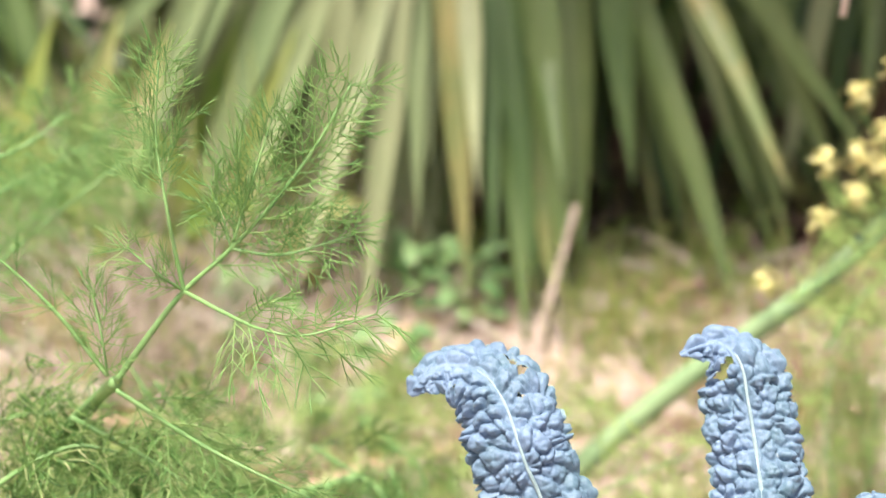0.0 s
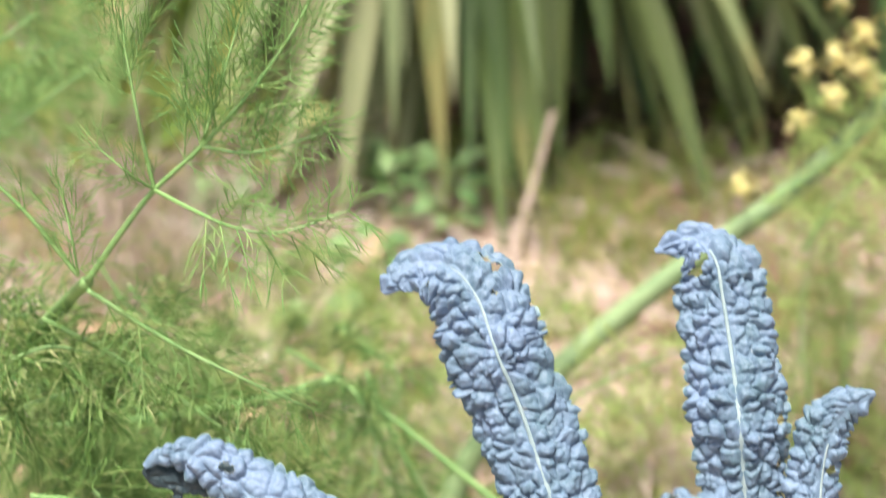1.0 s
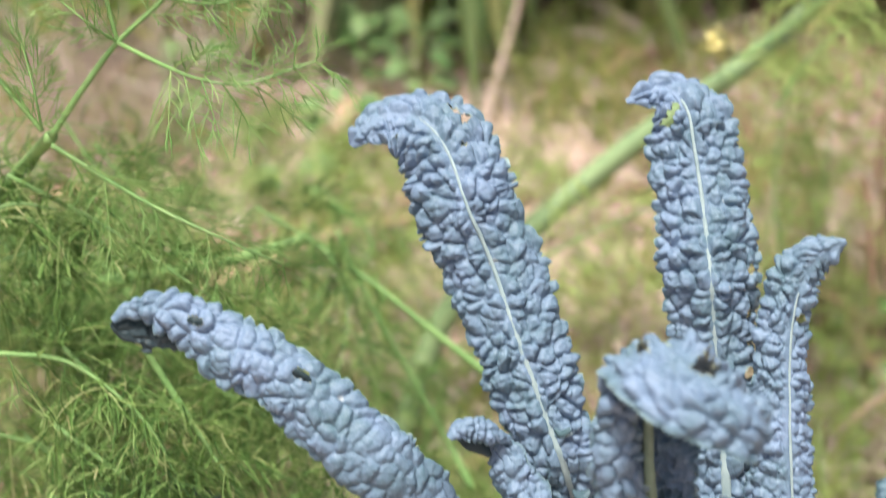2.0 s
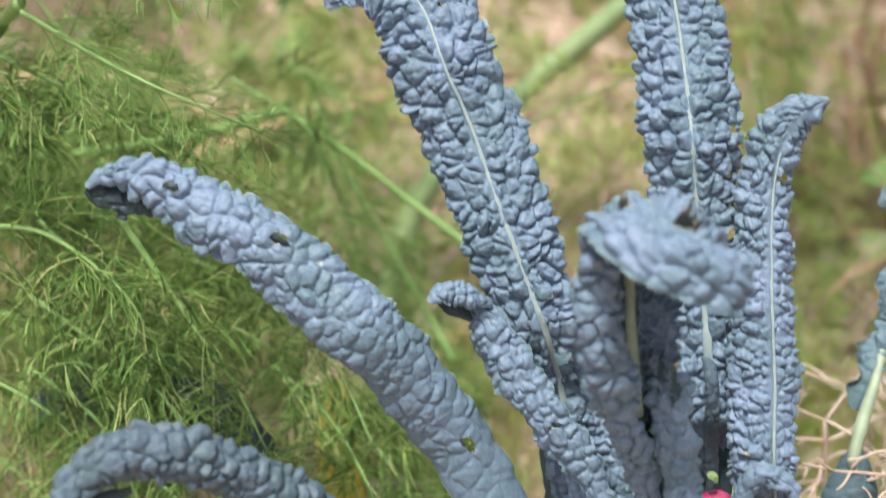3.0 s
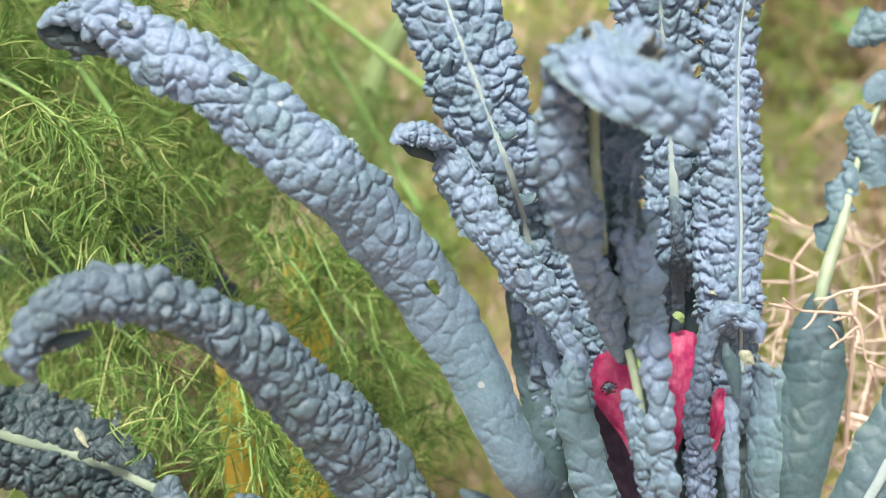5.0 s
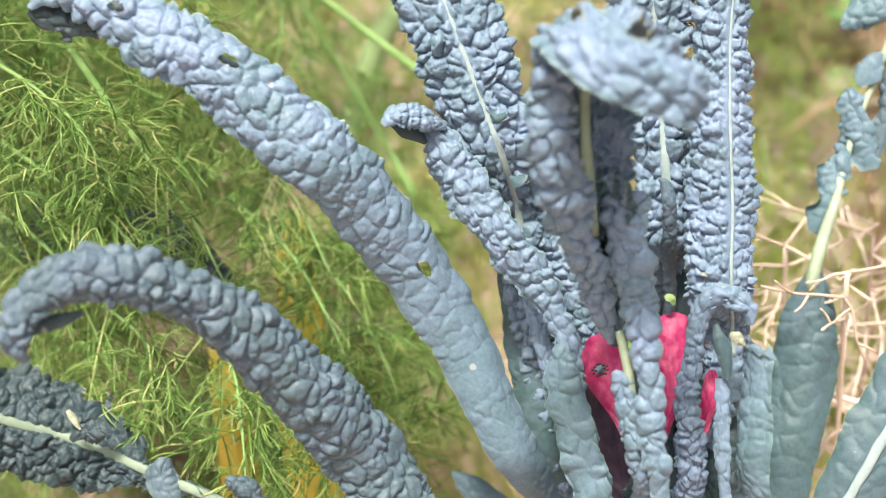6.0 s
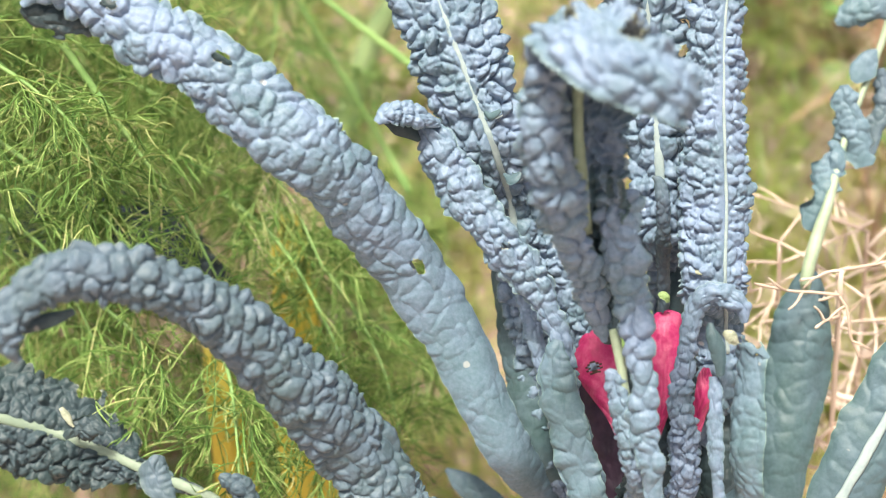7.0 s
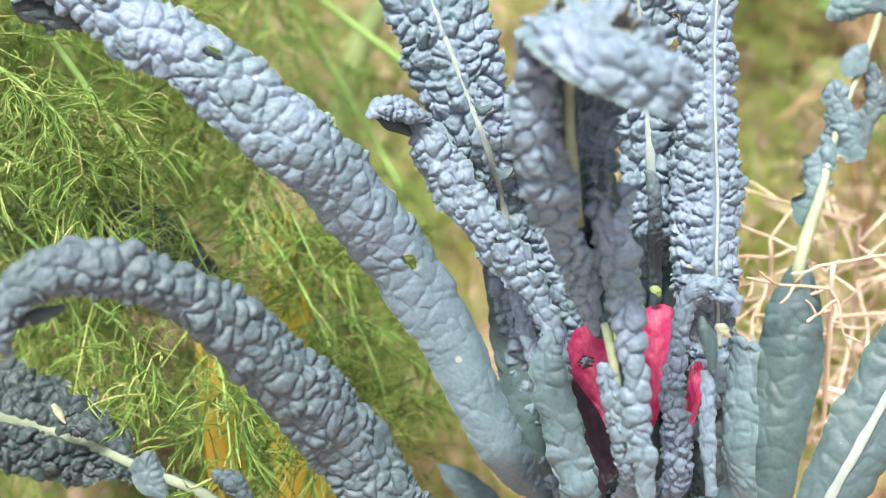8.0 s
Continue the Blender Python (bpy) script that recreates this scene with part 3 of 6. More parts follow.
kale_leaf(kale, [(-0.0022, 0.9361, 0.7885, 0.0027), (0.0054, 0.9377, 0.7987, 0.0102), (0.0211, 0.9401, 0.8057, 0.0177), (0.0404, 0.9286, 0.8053, 0.0243), (0.0544, 0.9122, 0.792, 0.0281), (0.0641, 0.8915, 0.7665, 0.0291), (0.0766, 0.8817, 0.7383, 0.0285), (0.0874, 0.8644, 0.7085, 0.0271), (0.0985, 0.8474, 0.6782, 0.0258), (0.1087, 0.8348, 0.65, 0.0245), (0.1176, 0.8255, 0.6254, 0.0227), (0.1272, 0.835, 0.5867, 0.0192), (0.1331, 0.824, 0.5463, 0.0147), (0.1433, 0.8041, 0.4859, 0.0116), (0.152, 0.7871, 0.4341, 0.0098)], (-0.08, -0.88, 0.47), curl=(60, 40), holes=((0.105, 0.62, 0.0026), (0.118, 0.56, 0.0022), (0.14, 0.3, 0.0016), (0.075, -0.5, 0.0014)), seed=2, smooth=0.1, bump=1.05, rib=(0.0004, 0.0034), ribfrom=0.09, label='tall upright blue-grey leaf with a pale midrib and bent tip')
kale_leaf(kale, [(0.1623, 0.941, 0.8112, 0.0017), (0.1727, 0.9409, 0.8162, 0.0069), (0.186, 0.9391, 0.8185, 0.0138), (0.1954, 0.9241, 0.8119, 0.0226), (0.1985, 0.9108, 0.7929, 0.0258), (0.2011, 0.8919, 0.7666, 0.0274), (0.2033, 0.8652, 0.7286, 0.0268), (0.2048, 0.8615, 0.7103, 0.0249), (0.2074, 0.8539, 0.6811, 0.0221), (0.2085, 0.8378, 0.6497, 0.0188), (0.2109, 0.8205, 0.6113, 0.0178), (0.2126, 0.8093, 0.5763, 0.0162), (0.2207, 0.8277, 0.524, 0.0097), (0.2189, 0.8165, 0.4731, 0.0056)], (-0.20, -0.87, 0.45), curl=(55, 45), holes=((0.085, -0.45, 0.0062), (0.075, -0.2, 0.003), (0.26, 0.8, 0.0026), (0.31, 0.76, 0.003), (0.37, 0.7, 0.003), (0.34, 0.85, 0.002)), seed=3, smooth=0.1, bump=1.05, rib=(0.0004, 0.0048), ribfrom=0.07, ribto=0.56, label='tall upright blue-grey leaf with a torn hole near its tip')
kale_leaf(kale, [(0.2243, 0.7787, 0.5717, 0.0003), (0.2259, 0.7763, 0.5725, 0.0008), (0.228, 0.7755, 0.5722, 0.0008), (0.2301, 0.7779, 0.5729, 0.0003)], (-0.23, -0.81, 0.54), curl=(60, 60), seed=62, smooth=0, bump=0.3, cell=0.004, rib=(0.0002, 0.0003), ribcover=1, root=False, pale=1, label='pale curled scrap at the rib')
kale_leaf(kale, [(0.2208, 0.8649, 0.6345, 0.0027), (0.2237, 0.8583, 0.6236, 0.0054), (0.2244, 0.8451, 0.6005, 0.0067), (0.2245, 0.8322, 0.5693, 0.0074), (0.2245, 0.8185, 0.5301, 0.0068), (0.2242, 0.8155, 0.4906, 0.0049)], (-0.21, -0.83, 0.51), root=False, curl=(40, 40), seed=63, teal=1, smooth=0.8, bump=0.25, rib=(0.0003, 0.0005), ribcover=1, label='smooth teal blade of the upright leaf')
kale_leaf(kale, [(0.2035, 0.8075, 0.6184, 0.001), (0.2065, 0.8053, 0.6159, 0.0035), (0.2084, 0.8004, 0.6046, 0.0048), (0.2105, 0.8011, 0.5815, 0.0055), (0.2142, 0.8094, 0.5527, 0.0053), (0.217, 0.8123, 0.5183, 0.0041), (0.2172, 0.8086, 0.496, 0.0028)], (-0.21, -0.82, 0.53), root=False, curl=(80, 80), seed=64, old=1, smooth=0.2, bump=0.8, cell=0.005, rib=(0.0003, 0.0005), ribcover=1, label='small crinkled lobe at the rib')
kale_leaf(kale, [(0.2764, 0.8532, 0.7548, 0.0019), (0.2684, 0.854, 0.7506, 0.0071), (0.2565, 0.8545, 0.7431, 0.0117), (0.2465, 0.8496, 0.7253, 0.013), (0.2414, 0.8401, 0.7018, 0.014), (0.2391, 0.8278, 0.676, 0.0153), (0.2375, 0.8098, 0.6423, 0.0175), (0.2375, 0.7928, 0.6043, 0.0189), (0.2355, 0.7709, 0.5617, 0.0177), (0.2422, 0.7822, 0.5303, 0.016), (0.2401, 0.7673, 0.4843, 0.0122)], (-0.15, -0.82, 0.55), curl=(68, 55), holes=((0.12, 0.5, 0.003),), seed=4, smooth=0.05, rib=(0.0005, 0.0015), cell=0.0062, ribshift=0.25, aspect=1.5, ribfrom=0.09, ribto=0.58, label='narrow upright finely blistered leaf with a thin pale rib')
kale_leaf(kale, [(0.1915, 0.6784, 0.7392, 0.0120), (0.1839, 0.6712, 0.7483, 0.0185), (0.1728, 0.6718, 0.7574, 0.0252), (0.1626, 0.679, 0.7648, 0.0314), (0.1567, 0.6942, 0.768, 0.0339), (0.1537, 0.7157, 0.7622, 0.0317), (0.1517, 0.7323, 0.7487, 0.0275), (0.1511, 0.7384, 0.7307, 0.0235), (0.1505, 0.7372, 0.7102, 0.0209), (0.1509, 0.7318, 0.6811, 0.0188), (0.1536, 0.7286, 0.6465, 0.0151), (0.1591, 0.7321, 0.6116, 0.0089), (0.1658, 0.7261, 0.5862, 0.0039), (0.1706, 0.7195, 0.5671, 0.0018), (0.1755, 0.7110, 0.5355, 0.0015), (0.1799, 0.7054, 0.5086, 0.0015)], (0.19, 0.85, -0.49), anchor=0.6, curl=(66, 60), holes=((0.085, -0.02, 0.0064), (0.095, -0.22, 0.0055), (0.13, 0.45, 0.0026), (0.47, -0.4, 0.004), (0.55, -0.62, 0.0035)), seed=5, smooth=0.15, bump=1.3, lower=0.36, cell=0.0070, rib=(0.0030, 0.0034), under=1, ribshift=0.15, ribfrom=0.13, ribto=0.4, label='leaf folded over at the top, its pale underside rib showing')
kale_leaf(kale, [(0.1285, 0.7075, 0.7578, 0.0052), (0.1233, 0.7033, 0.7486, 0.0081), (0.1234, 0.6989, 0.7304, 0.0095), (0.1248, 0.6949, 0.7055, 0.0107), (0.1321, 0.6953, 0.6771, 0.0106), (0.1412, 0.7043, 0.6420, 0.0085), (0.1494, 0.7129, 0.6192, 0.0072), (0.1562, 0.7187, 0.5975, 0.0059), (0.1626, 0.7226, 0.5765, 0.0048), (0.1642, 0.7226, 0.5672, 0.0015)], (-0.14, -0.76, 0.63), curl=(80, 80), seed=55, smooth=0.25, cell=0.0095, bump=0.9, frill=0.3, rib=(0.0003, 0.0006), ribcover=1, root=False, label='rolled bumpy margin of the folded leaf')
kale_leaf(kale, [(0.1675, 0.7276, 0.6580, 0.0097), (0.1675, 0.7236, 0.6537, 0.0120), (0.1676, 0.7164, 0.6366, 0.0123), (0.1693, 0.7111, 0.6191, 0.0116), (0.1719, 0.7059, 0.6057, 0.0104), (0.1735, 0.7021, 0.5962, 0.0099), (0.1748, 0.6962, 0.5832, 0.0087), (0.1775, 0.6890, 0.5685, 0.0079), (0.1785, 0.6843, 0.5555, 0.0076), (0.1780, 0.6792, 0.5418, 0.0088), (0.1807, 0.6742, 0.5287, 0.0077), (0.1829, 0.6704, 0.5137, 0.0065), (0.1853, 0.6699, 0.4718, 0.0061)], (-0.18, -0.74, 0.64), curl=(62, 36), seed=15, bump=0.55, ribcover=1, smooth=0.42, calm=0.5, frill=0.32, rib=(0.0004, 0.001), cell=0.009, label='narrow smooth-edged blue-green leaf in front of the heart')
kale_leaf(kale, [(0.0742, 0.8330, 0.6466, 0.0038), (0.0788, 0.8285, 0.6420, 0.0101), (0.0831, 0.8230, 0.6357, 0.0129), (0.0907, 0.8142, 0.6210, 0.0149), (0.1103, 0.8002, 0.5942, 0.0149), (0.1248, 0.7921, 0.5758, 0.0140), (0.1367, 0.7871, 0.5603, 0.0122), (0.1430, 0.7816, 0.5469, 0.0093), (0.1480, 0.7759, 0.5348, 0.0084), (0.1489, 0.7715, 0.5261, 0.0097), (0.1466, 0.7648, 0.5152, 0.0129), (0.1498, 0.7550, 0.5001, 0.0129), (0.1537, 0.7441, 0.4797, 0.0129), (0.1630, 0.7311, 0.4436, 0.0131)], (-0.19, -0.75, 0.64), curl=(65, 32), holes=((0.22, 0.12, 0.0026),), seed=6, bump=0.6, cell=0.0075, ribcover=1, smooth=0.3, calm=0.55, frill=0.3, rib=(0.0004, 0.0012), label='shorter leaf with a small hooked tip')
# Dark blade added to fill a gap with coloured-in shade.
kale_leaf(kale, [(0.1724, 0.7893, 0.5838, 0.0038), (0.1728, 0.7808, 0.5704, 0.0083), (0.1736, 0.7705, 0.5542, 0.0083), (0.1768, 0.7682, 0.5323, 0.0039)], (-0.18, -0.76, 0.62), curl=(50, 50), seed=92, smooth=0.6, bump=0.35, ribcover=1, root=False, rib=(0.0002, 0.0003), dark=1, label='dark filler blade standing for shade behind the folded leaf')
kale_leaf(kale, [(0.0495, 0.8164, 0.6563, 0.0019), (0.0548, 0.8189, 0.6610, 0.0056), (0.0649, 0.8218, 0.6614, 0.0068), (0.0766, 0.8253, 0.6554, 0.0063), (0.0859, 0.8280, 0.6479, 0.0025)], (0.0, -0.45, 0.9), curl=(85, 85), seed=91, smooth=0.2, bump=1.0, cell=0.0055, frill=0.3, ribcover=1, root=False, rib=(0.0002, 0.0003), label='hooded tip of the shorter leaf bent over')
kale_leaf(kale, [(0.1471, 0.7699, 0.5364, 0.0038), (0.1438, 0.7634, 0.5295, 0.0089), (0.1438, 0.7578, 0.5205, 0.0121), (0.1463, 0.7506, 0.5077, 0.0128), (0.1495, 0.7425, 0.4916, 0.0128), (0.1552, 0.7331, 0.4700, 0.0129), (0.1622, 0.7265, 0.4455, 0.0130)], (-0.19, -0.75, 0.64), curl=(38, 34), seed=93, smooth=0.6, bump=0.42, cell=0.011, frill=0.3, ribcover=1, rib=(0.0003, 0.0006), label='smooth lobed lower blade with a wavy pale edge')
kale_leaf(kale, [(0.1316, 0.8474, 0.5732, 0.0027), (0.139, 0.8429, 0.5678, 0.0094), (0.1518, 0.8331, 0.5556, 0.0135), (0.1616, 0.8197, 0.538, 0.0135), (0.1686, 0.8084, 0.5149, 0.0115), (0.173, 0.7958, 0.4823, 0.0096)], (-0.12, -0.69, 0.72), curl=(70, 60), seed=12, bump=0.8, ribcover=1, smooth=0.0, rib=(0.0003, 0.0008), cell=0.0055, label='small dark finely blistered leaf')
kale_leaf(kale, [(0.1204, 0.8534, 0.5519, 0.0034), (0.1255, 0.8417, 0.5349, 0.0105), (0.1312, 0.8256, 0.5126, 0.0135), (0.1356, 0.8051, 0.4855, 0.0145), (0.1424, 0.7827, 0.4426, 0.011)], (-0.12, -0.81, 0.58), curl=(60, 60), seed=13, teal=1, bump=0.4, ribcover=1, smooth=0.85, rib=(0.0004, 0.001), label='smooth teal leaf behind the others')
kale_leaf(kale, [(0.1292, 0.8203, 0.5489, 0.002), (0.1342, 0.8103, 0.5354, 0.0067), (0.1385, 0.7964, 0.5167, 0.0073), (0.1429, 0.788, 0.498, 0.0067), (0.1477, 0.7832, 0.4763, 0.0047)], (-0.13, -0.80, 0.58), curl=(65, 60), seed=14, bump=0.6, ribcover=1, smooth=0.2, rib=(0.0003, 0.0008), cell=0.006, label='small blistered leaf lobe')
kale_leaf(kale, [(0.2452, 0.7404, 0.5617, 0.0019), (0.2436, 0.7424, 0.5691, 0.0057), (0.2372, 0.7453, 0.5741, 0.0075), (0.2284, 0.7484, 0.5746, 0.0082), (0.2207, 0.7493, 0.5691, 0.0069), (0.216, 0.7456, 0.5567, 0.0066), (0.2138, 0.7394, 0.5389, 0.007), (0.2107, 0.7308, 0.5183, 0.0086), (0.2126, 0.7227, 0.4927, 0.0103), (0.2136, 0.7234, 0.4548, 0.0099)], (-0.20, -0.69, 0.70), curl=(75, 65), seed=8, bump=0.7, ribcover=1, smooth=0.0, rib=(0.0003, 0.0008), cell=0.006, label='small crinkled leaf with a drooping tip')
kale_leaf(kale, [(0.2358, 0.723, 0.5654, 0.0105), (0.2367, 0.7199, 0.5616, 0.0123), (0.2375, 0.7154, 0.5558, 0.0133), (0.2371, 0.708, 0.5425, 0.0142), (0.2353, 0.7005, 0.5255, 0.0149), (0.2343, 0.6928, 0.5045, 0.0144), (0.2351, 0.6941, 0.4672, 0.0129)], (-0.13, -0.73, 0.67), curl=(62, 60), seed=9, bump=0.42, ribcover=1, smooth=0.7, frill=0.15, rib=(0.0005, 0.0014), cell=0.009, holes=((0.0, -0.55, 0.0045), (0.0, 0.15, 0.0035), (0.02, 0.75, 0.005), (0.0, 0.95, 0.006)), label='pale smooth leaf with a torn top edge')
kale_leaf(kale, [(0.2239, 0.7163, 0.5450, 0.0024), (0.2237, 0.7098, 0.5365, 0.0055), (0.2225, 0.7025, 0.5230, 0.0058), (0.2230, 0.6958, 0.5050, 0.0055), (0.2253, 0.6886, 0.4789, 0.0043)], (-0.34, -0.70, 0.63), curl=(55, 55), seed=58, smooth=0.1, frill=0.3, bump=0.75, cell=0.006, rib=(0.0002, 0.0003), ribcover=1, root=False, label='narrow crinkled strip beside the torn leaf')
kale_leaf(kale, [(0.2385, 0.716, 0.5657, 0.0015), (0.2414, 0.7126, 0.5658, 0.0028), (0.2458, 0.7098, 0.5639, 0.0031), (0.2498, 0.7076, 0.5609, 0.0015)], (-0.25, -0.78, 0.57), curl=(45, 45), seed=59, smooth=0.6, bump=0.9, cell=0.0035, rib=(0.0002, 0.0003), ribcover=1, root=False, holes=((0.4, 0.8, 0.0022), (0.7, -0.8, 0.002)), label='ragged curled rim of the torn leaf')
kale_leaf(kale, [(0.2276, 0.7211, 0.5701, 0.0012), (0.23, 0.7182, 0.5705, 0.0031), (0.2327, 0.7162, 0.5689, 0.0031), (0.2348, 0.716, 0.5659, 0.0012)], (-0.23, -0.79, 0.57), curl=(50, 50), seed=56, smooth=0, bump=1.6, cell=0.003, rib=(0.0002, 0.0003), ribcover=1, root=False, pale=1, label='cream dried nub of torn leaf')
kale_leaf(kale, [(0.2086, 0.7921, 0.5471, 0.001), (0.2106, 0.7923, 0.5481, 0.002), (0.213, 0.7909, 0.547, 0.002), (0.2143, 0.7909, 0.5438, 0.001)], (-0.21, -0.80, 0.56), curl=(30, 30), seed=57, smooth=0, bump=1.5, cell=0.003, rib=(0.0002, 0.0003), ribcover=1, root=False, pale=2, label='tiny fresh green sprout')
kale_stalk(kale, [(0.1654, 0.7113, 0.5834, 0.0021), (0.1673, 0.7067, 0.5763, 0.0027), (0.1694, 0.6989, 0.5643, 0.0027), (0.1724, 0.6932, 0.5444, 0.0021), (0.1769, 0.6918, 0.5166, 0.0015)], 'pale green leaf stalk')
kale_leaf(kale, [(0.1609, 0.7014, 0.5641, 0.0018), (0.1636, 0.6979, 0.5603, 0.0054), (0.1668, 0.6911, 0.5476, 0.0066), (0.1708, 0.6807, 0.5248, 0.006), (0.1775, 0.6838, 0.4914, 0.005)], (-0.18, -0.76, 0.62), curl=(70, 60), seed=16, bump=0.9, ribcover=1, smooth=0.1, rib=(0.0003, 0.001), cell=0.006, label='small narrow leaf at the heart')
kale_leaf(kale, [(-0.1313, 0.6739, 0.61, 0.0028), (-0.1355, 0.6725, 0.618, 0.0067), (-0.1339, 0.6747, 0.6296, 0.0095), (-0.1259, 0.683, 0.6392, 0.0123), (-0.1106, 0.6895, 0.6447, 0.0145), (-0.0897, 0.696, 0.6439, 0.0151), (-0.069, 0.7012, 0.6347, 0.0152), (-0.0482, 0.7075, 0.6175, 0.0155), (-0.0269, 0.714, 0.5947, 0.0181), (-0.0048, 0.7176, 0.5644, 0.0209), (0.0159, 0.72, 0.5342, 0.0232), (0.0395, 0.7242, 0.4924, 0.0247), (0.0675, 0.7168, 0.4478, 0.0195)], (0.07, -0.65, 0.75), curl=(70, 58), seed=7, old=1, bump=0.54, cell=0.0092, smooth=0.15, rib=(0.0003, 0.002), ribcover=1, label='drooping arched leaf with dull blue-green blisters')
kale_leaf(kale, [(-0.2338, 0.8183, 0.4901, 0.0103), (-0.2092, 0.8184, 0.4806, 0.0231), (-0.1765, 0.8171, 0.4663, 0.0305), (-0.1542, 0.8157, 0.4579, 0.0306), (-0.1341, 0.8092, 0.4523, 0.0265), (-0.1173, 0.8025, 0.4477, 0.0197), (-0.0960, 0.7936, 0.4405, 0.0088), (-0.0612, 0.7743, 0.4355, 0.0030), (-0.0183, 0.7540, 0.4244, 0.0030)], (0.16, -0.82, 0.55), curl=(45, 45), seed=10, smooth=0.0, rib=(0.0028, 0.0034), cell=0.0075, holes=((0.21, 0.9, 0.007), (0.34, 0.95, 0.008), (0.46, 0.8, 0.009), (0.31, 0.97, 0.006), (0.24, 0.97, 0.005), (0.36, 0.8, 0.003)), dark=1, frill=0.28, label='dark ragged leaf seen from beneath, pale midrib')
kale_leaf(kale, [(-0.0866, 0.792, 0.453, 0.0034), (-0.0881, 0.7873, 0.4475, 0.0096), (-0.0851, 0.7805, 0.4387, 0.0103), (-0.0798, 0.775, 0.4312, 0.0034)], (0.10, -0.77, 0.63), curl=(50, 50), seed=17, ribcover=1, bump=0.6, smooth=0.4, cell=0.006, rib=(0.0004, 0.0006), root=False, old=1, frill=0.35, label='small rounded leaflet on the stalk')
kale_leaf(kale, [(-0.0516, 0.7815, 0.4431, 0.0021), (-0.0461, 0.7795, 0.4401, 0.0055), (-0.0395, 0.777, 0.4365, 0.0062), (-0.0331, 0.7732, 0.4314, 0.0048), (-0.025, 0.7685, 0.4253, 0.0017)], (0.06, -0.76, 0.64), curl=(100, 100), seed=18, ribcover=1, smooth=0.3, rib=(0.0004, 0.0006), root=False, cell=0.006, old=1, frill=0.8, label='curled leaflet scrap on the stalk')
kale_leaf(kale, [(0.3160, 0.8483, 0.5247, 0.0028), (0.3145, 0.8440, 0.5176, 0.0098), (0.3111, 0.8350, 0.5028, 0.0161), (0.3072, 0.8233, 0.4857, 0.0195), (0.3022, 0.8080, 0.4627, 0.0202), (0.2923, 0.7864, 0.4310, 0.0174), (0.2818, 0.7700, 0.3923, 0.0119)], (-0.26, -0.72, 0.64), curl=(50, 40), seed=20, teal=1, frill=0.06, bump=0.2, smooth=0.5, rib=(0.001, 0.0003), cell=0.013, ribcover=0.12, label='smooth teal-green leaf with a bare stalk above')
kale_leaf(kale, [(0.3361, 0.9015, 0.5827, 0.0022), (0.3399, 0.8974, 0.578, 0.008), (0.3342, 0.8874, 0.5676, 0.0109), (0.3284, 0.8777, 0.558, 0.0116), (0.3214, 0.8722, 0.545, 0.0094), (0.3178, 0.8694, 0.5386, 0.0029)], (-0.30, -0.82, 0.49), curl=(60, 60), seed=21, ribcover=1, smooth=0.6, bump=0.75, frill=1.0, rib=(0.0005, 0.0008), root=False, cell=0.0075, label='crumpled leaflet on the bare stalk')
kale_leaf(kale, [(0.3484, 0.9218, 0.6116, 0.0036), (0.3486, 0.9171, 0.6041, 0.0107), (0.3521, 0.9091, 0.5920, 0.0142), (0.3559, 0.9012, 0.5800, 0.0128), (0.3587, 0.8933, 0.5679, 0.0050)], (-0.32, -0.83, 0.46), curl=(60, 60), seed=22, ribcover=1, smooth=0.6, bump=0.75, frill=1.0, rib=(0.0005, 0.0008), root=False, cell=0.0075, label='ragged leaflet on the bare stalk')
kale_leaf(kale, [(0.3715, 0.9361, 0.6279, 0.0021), (0.3669, 0.9347, 0.6233, 0.0079), (0.3618, 0.9317, 0.6160, 0.0097), (0.3574, 0.9290, 0.6092, 0.0029)], (-0.32, -0.85, 0.43), curl=(30, 30), seed=23, ribcover=1, smooth=0.9, bump=0.3, frill=0.3, rib=(0.0005, 0.0008), root=False, cell=0.0075, label='small oval leaflet on the bare stalk')
kale_leaf(kale, [(0.3505, 0.9592, 0.6372, 0.0036), (0.3599, 0.9579, 0.6421, 0.0108), (0.3717, 0.9556, 0.6476, 0.0144), (0.3868, 0.9552, 0.6547, 0.0143), (0.3977, 0.9561, 0.6577, 0.0043)], (-0.32, -0.86, 0.39), curl=(60, 60), seed=24, ribcover=1, smooth=0.6, bump=0.55, frill=0.8, rib=(0.0005, 0.0008), root=False, cell=0.0075, label='ragged leaflet near the stalk top')
kale_stalk(kale, [(0.3120, 0.8361, 0.4935, 0.0004), (0.3126, 0.8421, 0.5106, 0.0028), (0.3136, 0.8459, 0.5205, 0.0042), (0.3228, 0.8618, 0.5394, 0.0042), (0.3318, 0.8748, 0.5556, 0.0032), (0.3442, 0.8999, 0.5744, 0.0025), (0.3586, 0.9223, 0.5949, 0.0022), (0.3738, 0.9417, 0.6185, 0.0022), (0.3825, 0.9533, 0.6360, 0.0025), (0.3923, 0.9709, 0.6652, 0.0022)], 'bare pale green stalk')
kale_leaf(kale, [(0.3665, 0.7462, 0.5852, 0.0097), (0.3511, 0.7338, 0.5569, 0.0182), (0.3321, 0.7193, 0.5262, 0.0208), (0.3113, 0.7038, 0.496, 0.0208), (0.2949, 0.694, 0.4688, 0.0183), (0.278, 0.6886, 0.4327, 0.0113)], (-0.12, -0.77, 0.62), curl=(45, 40), seed=30, teal=1, frill=0.08, bump=0.22, smooth=0.5, rib=(0.0022, 0.0042), cell=0.013, label='broad smooth leaf with a pale rib')
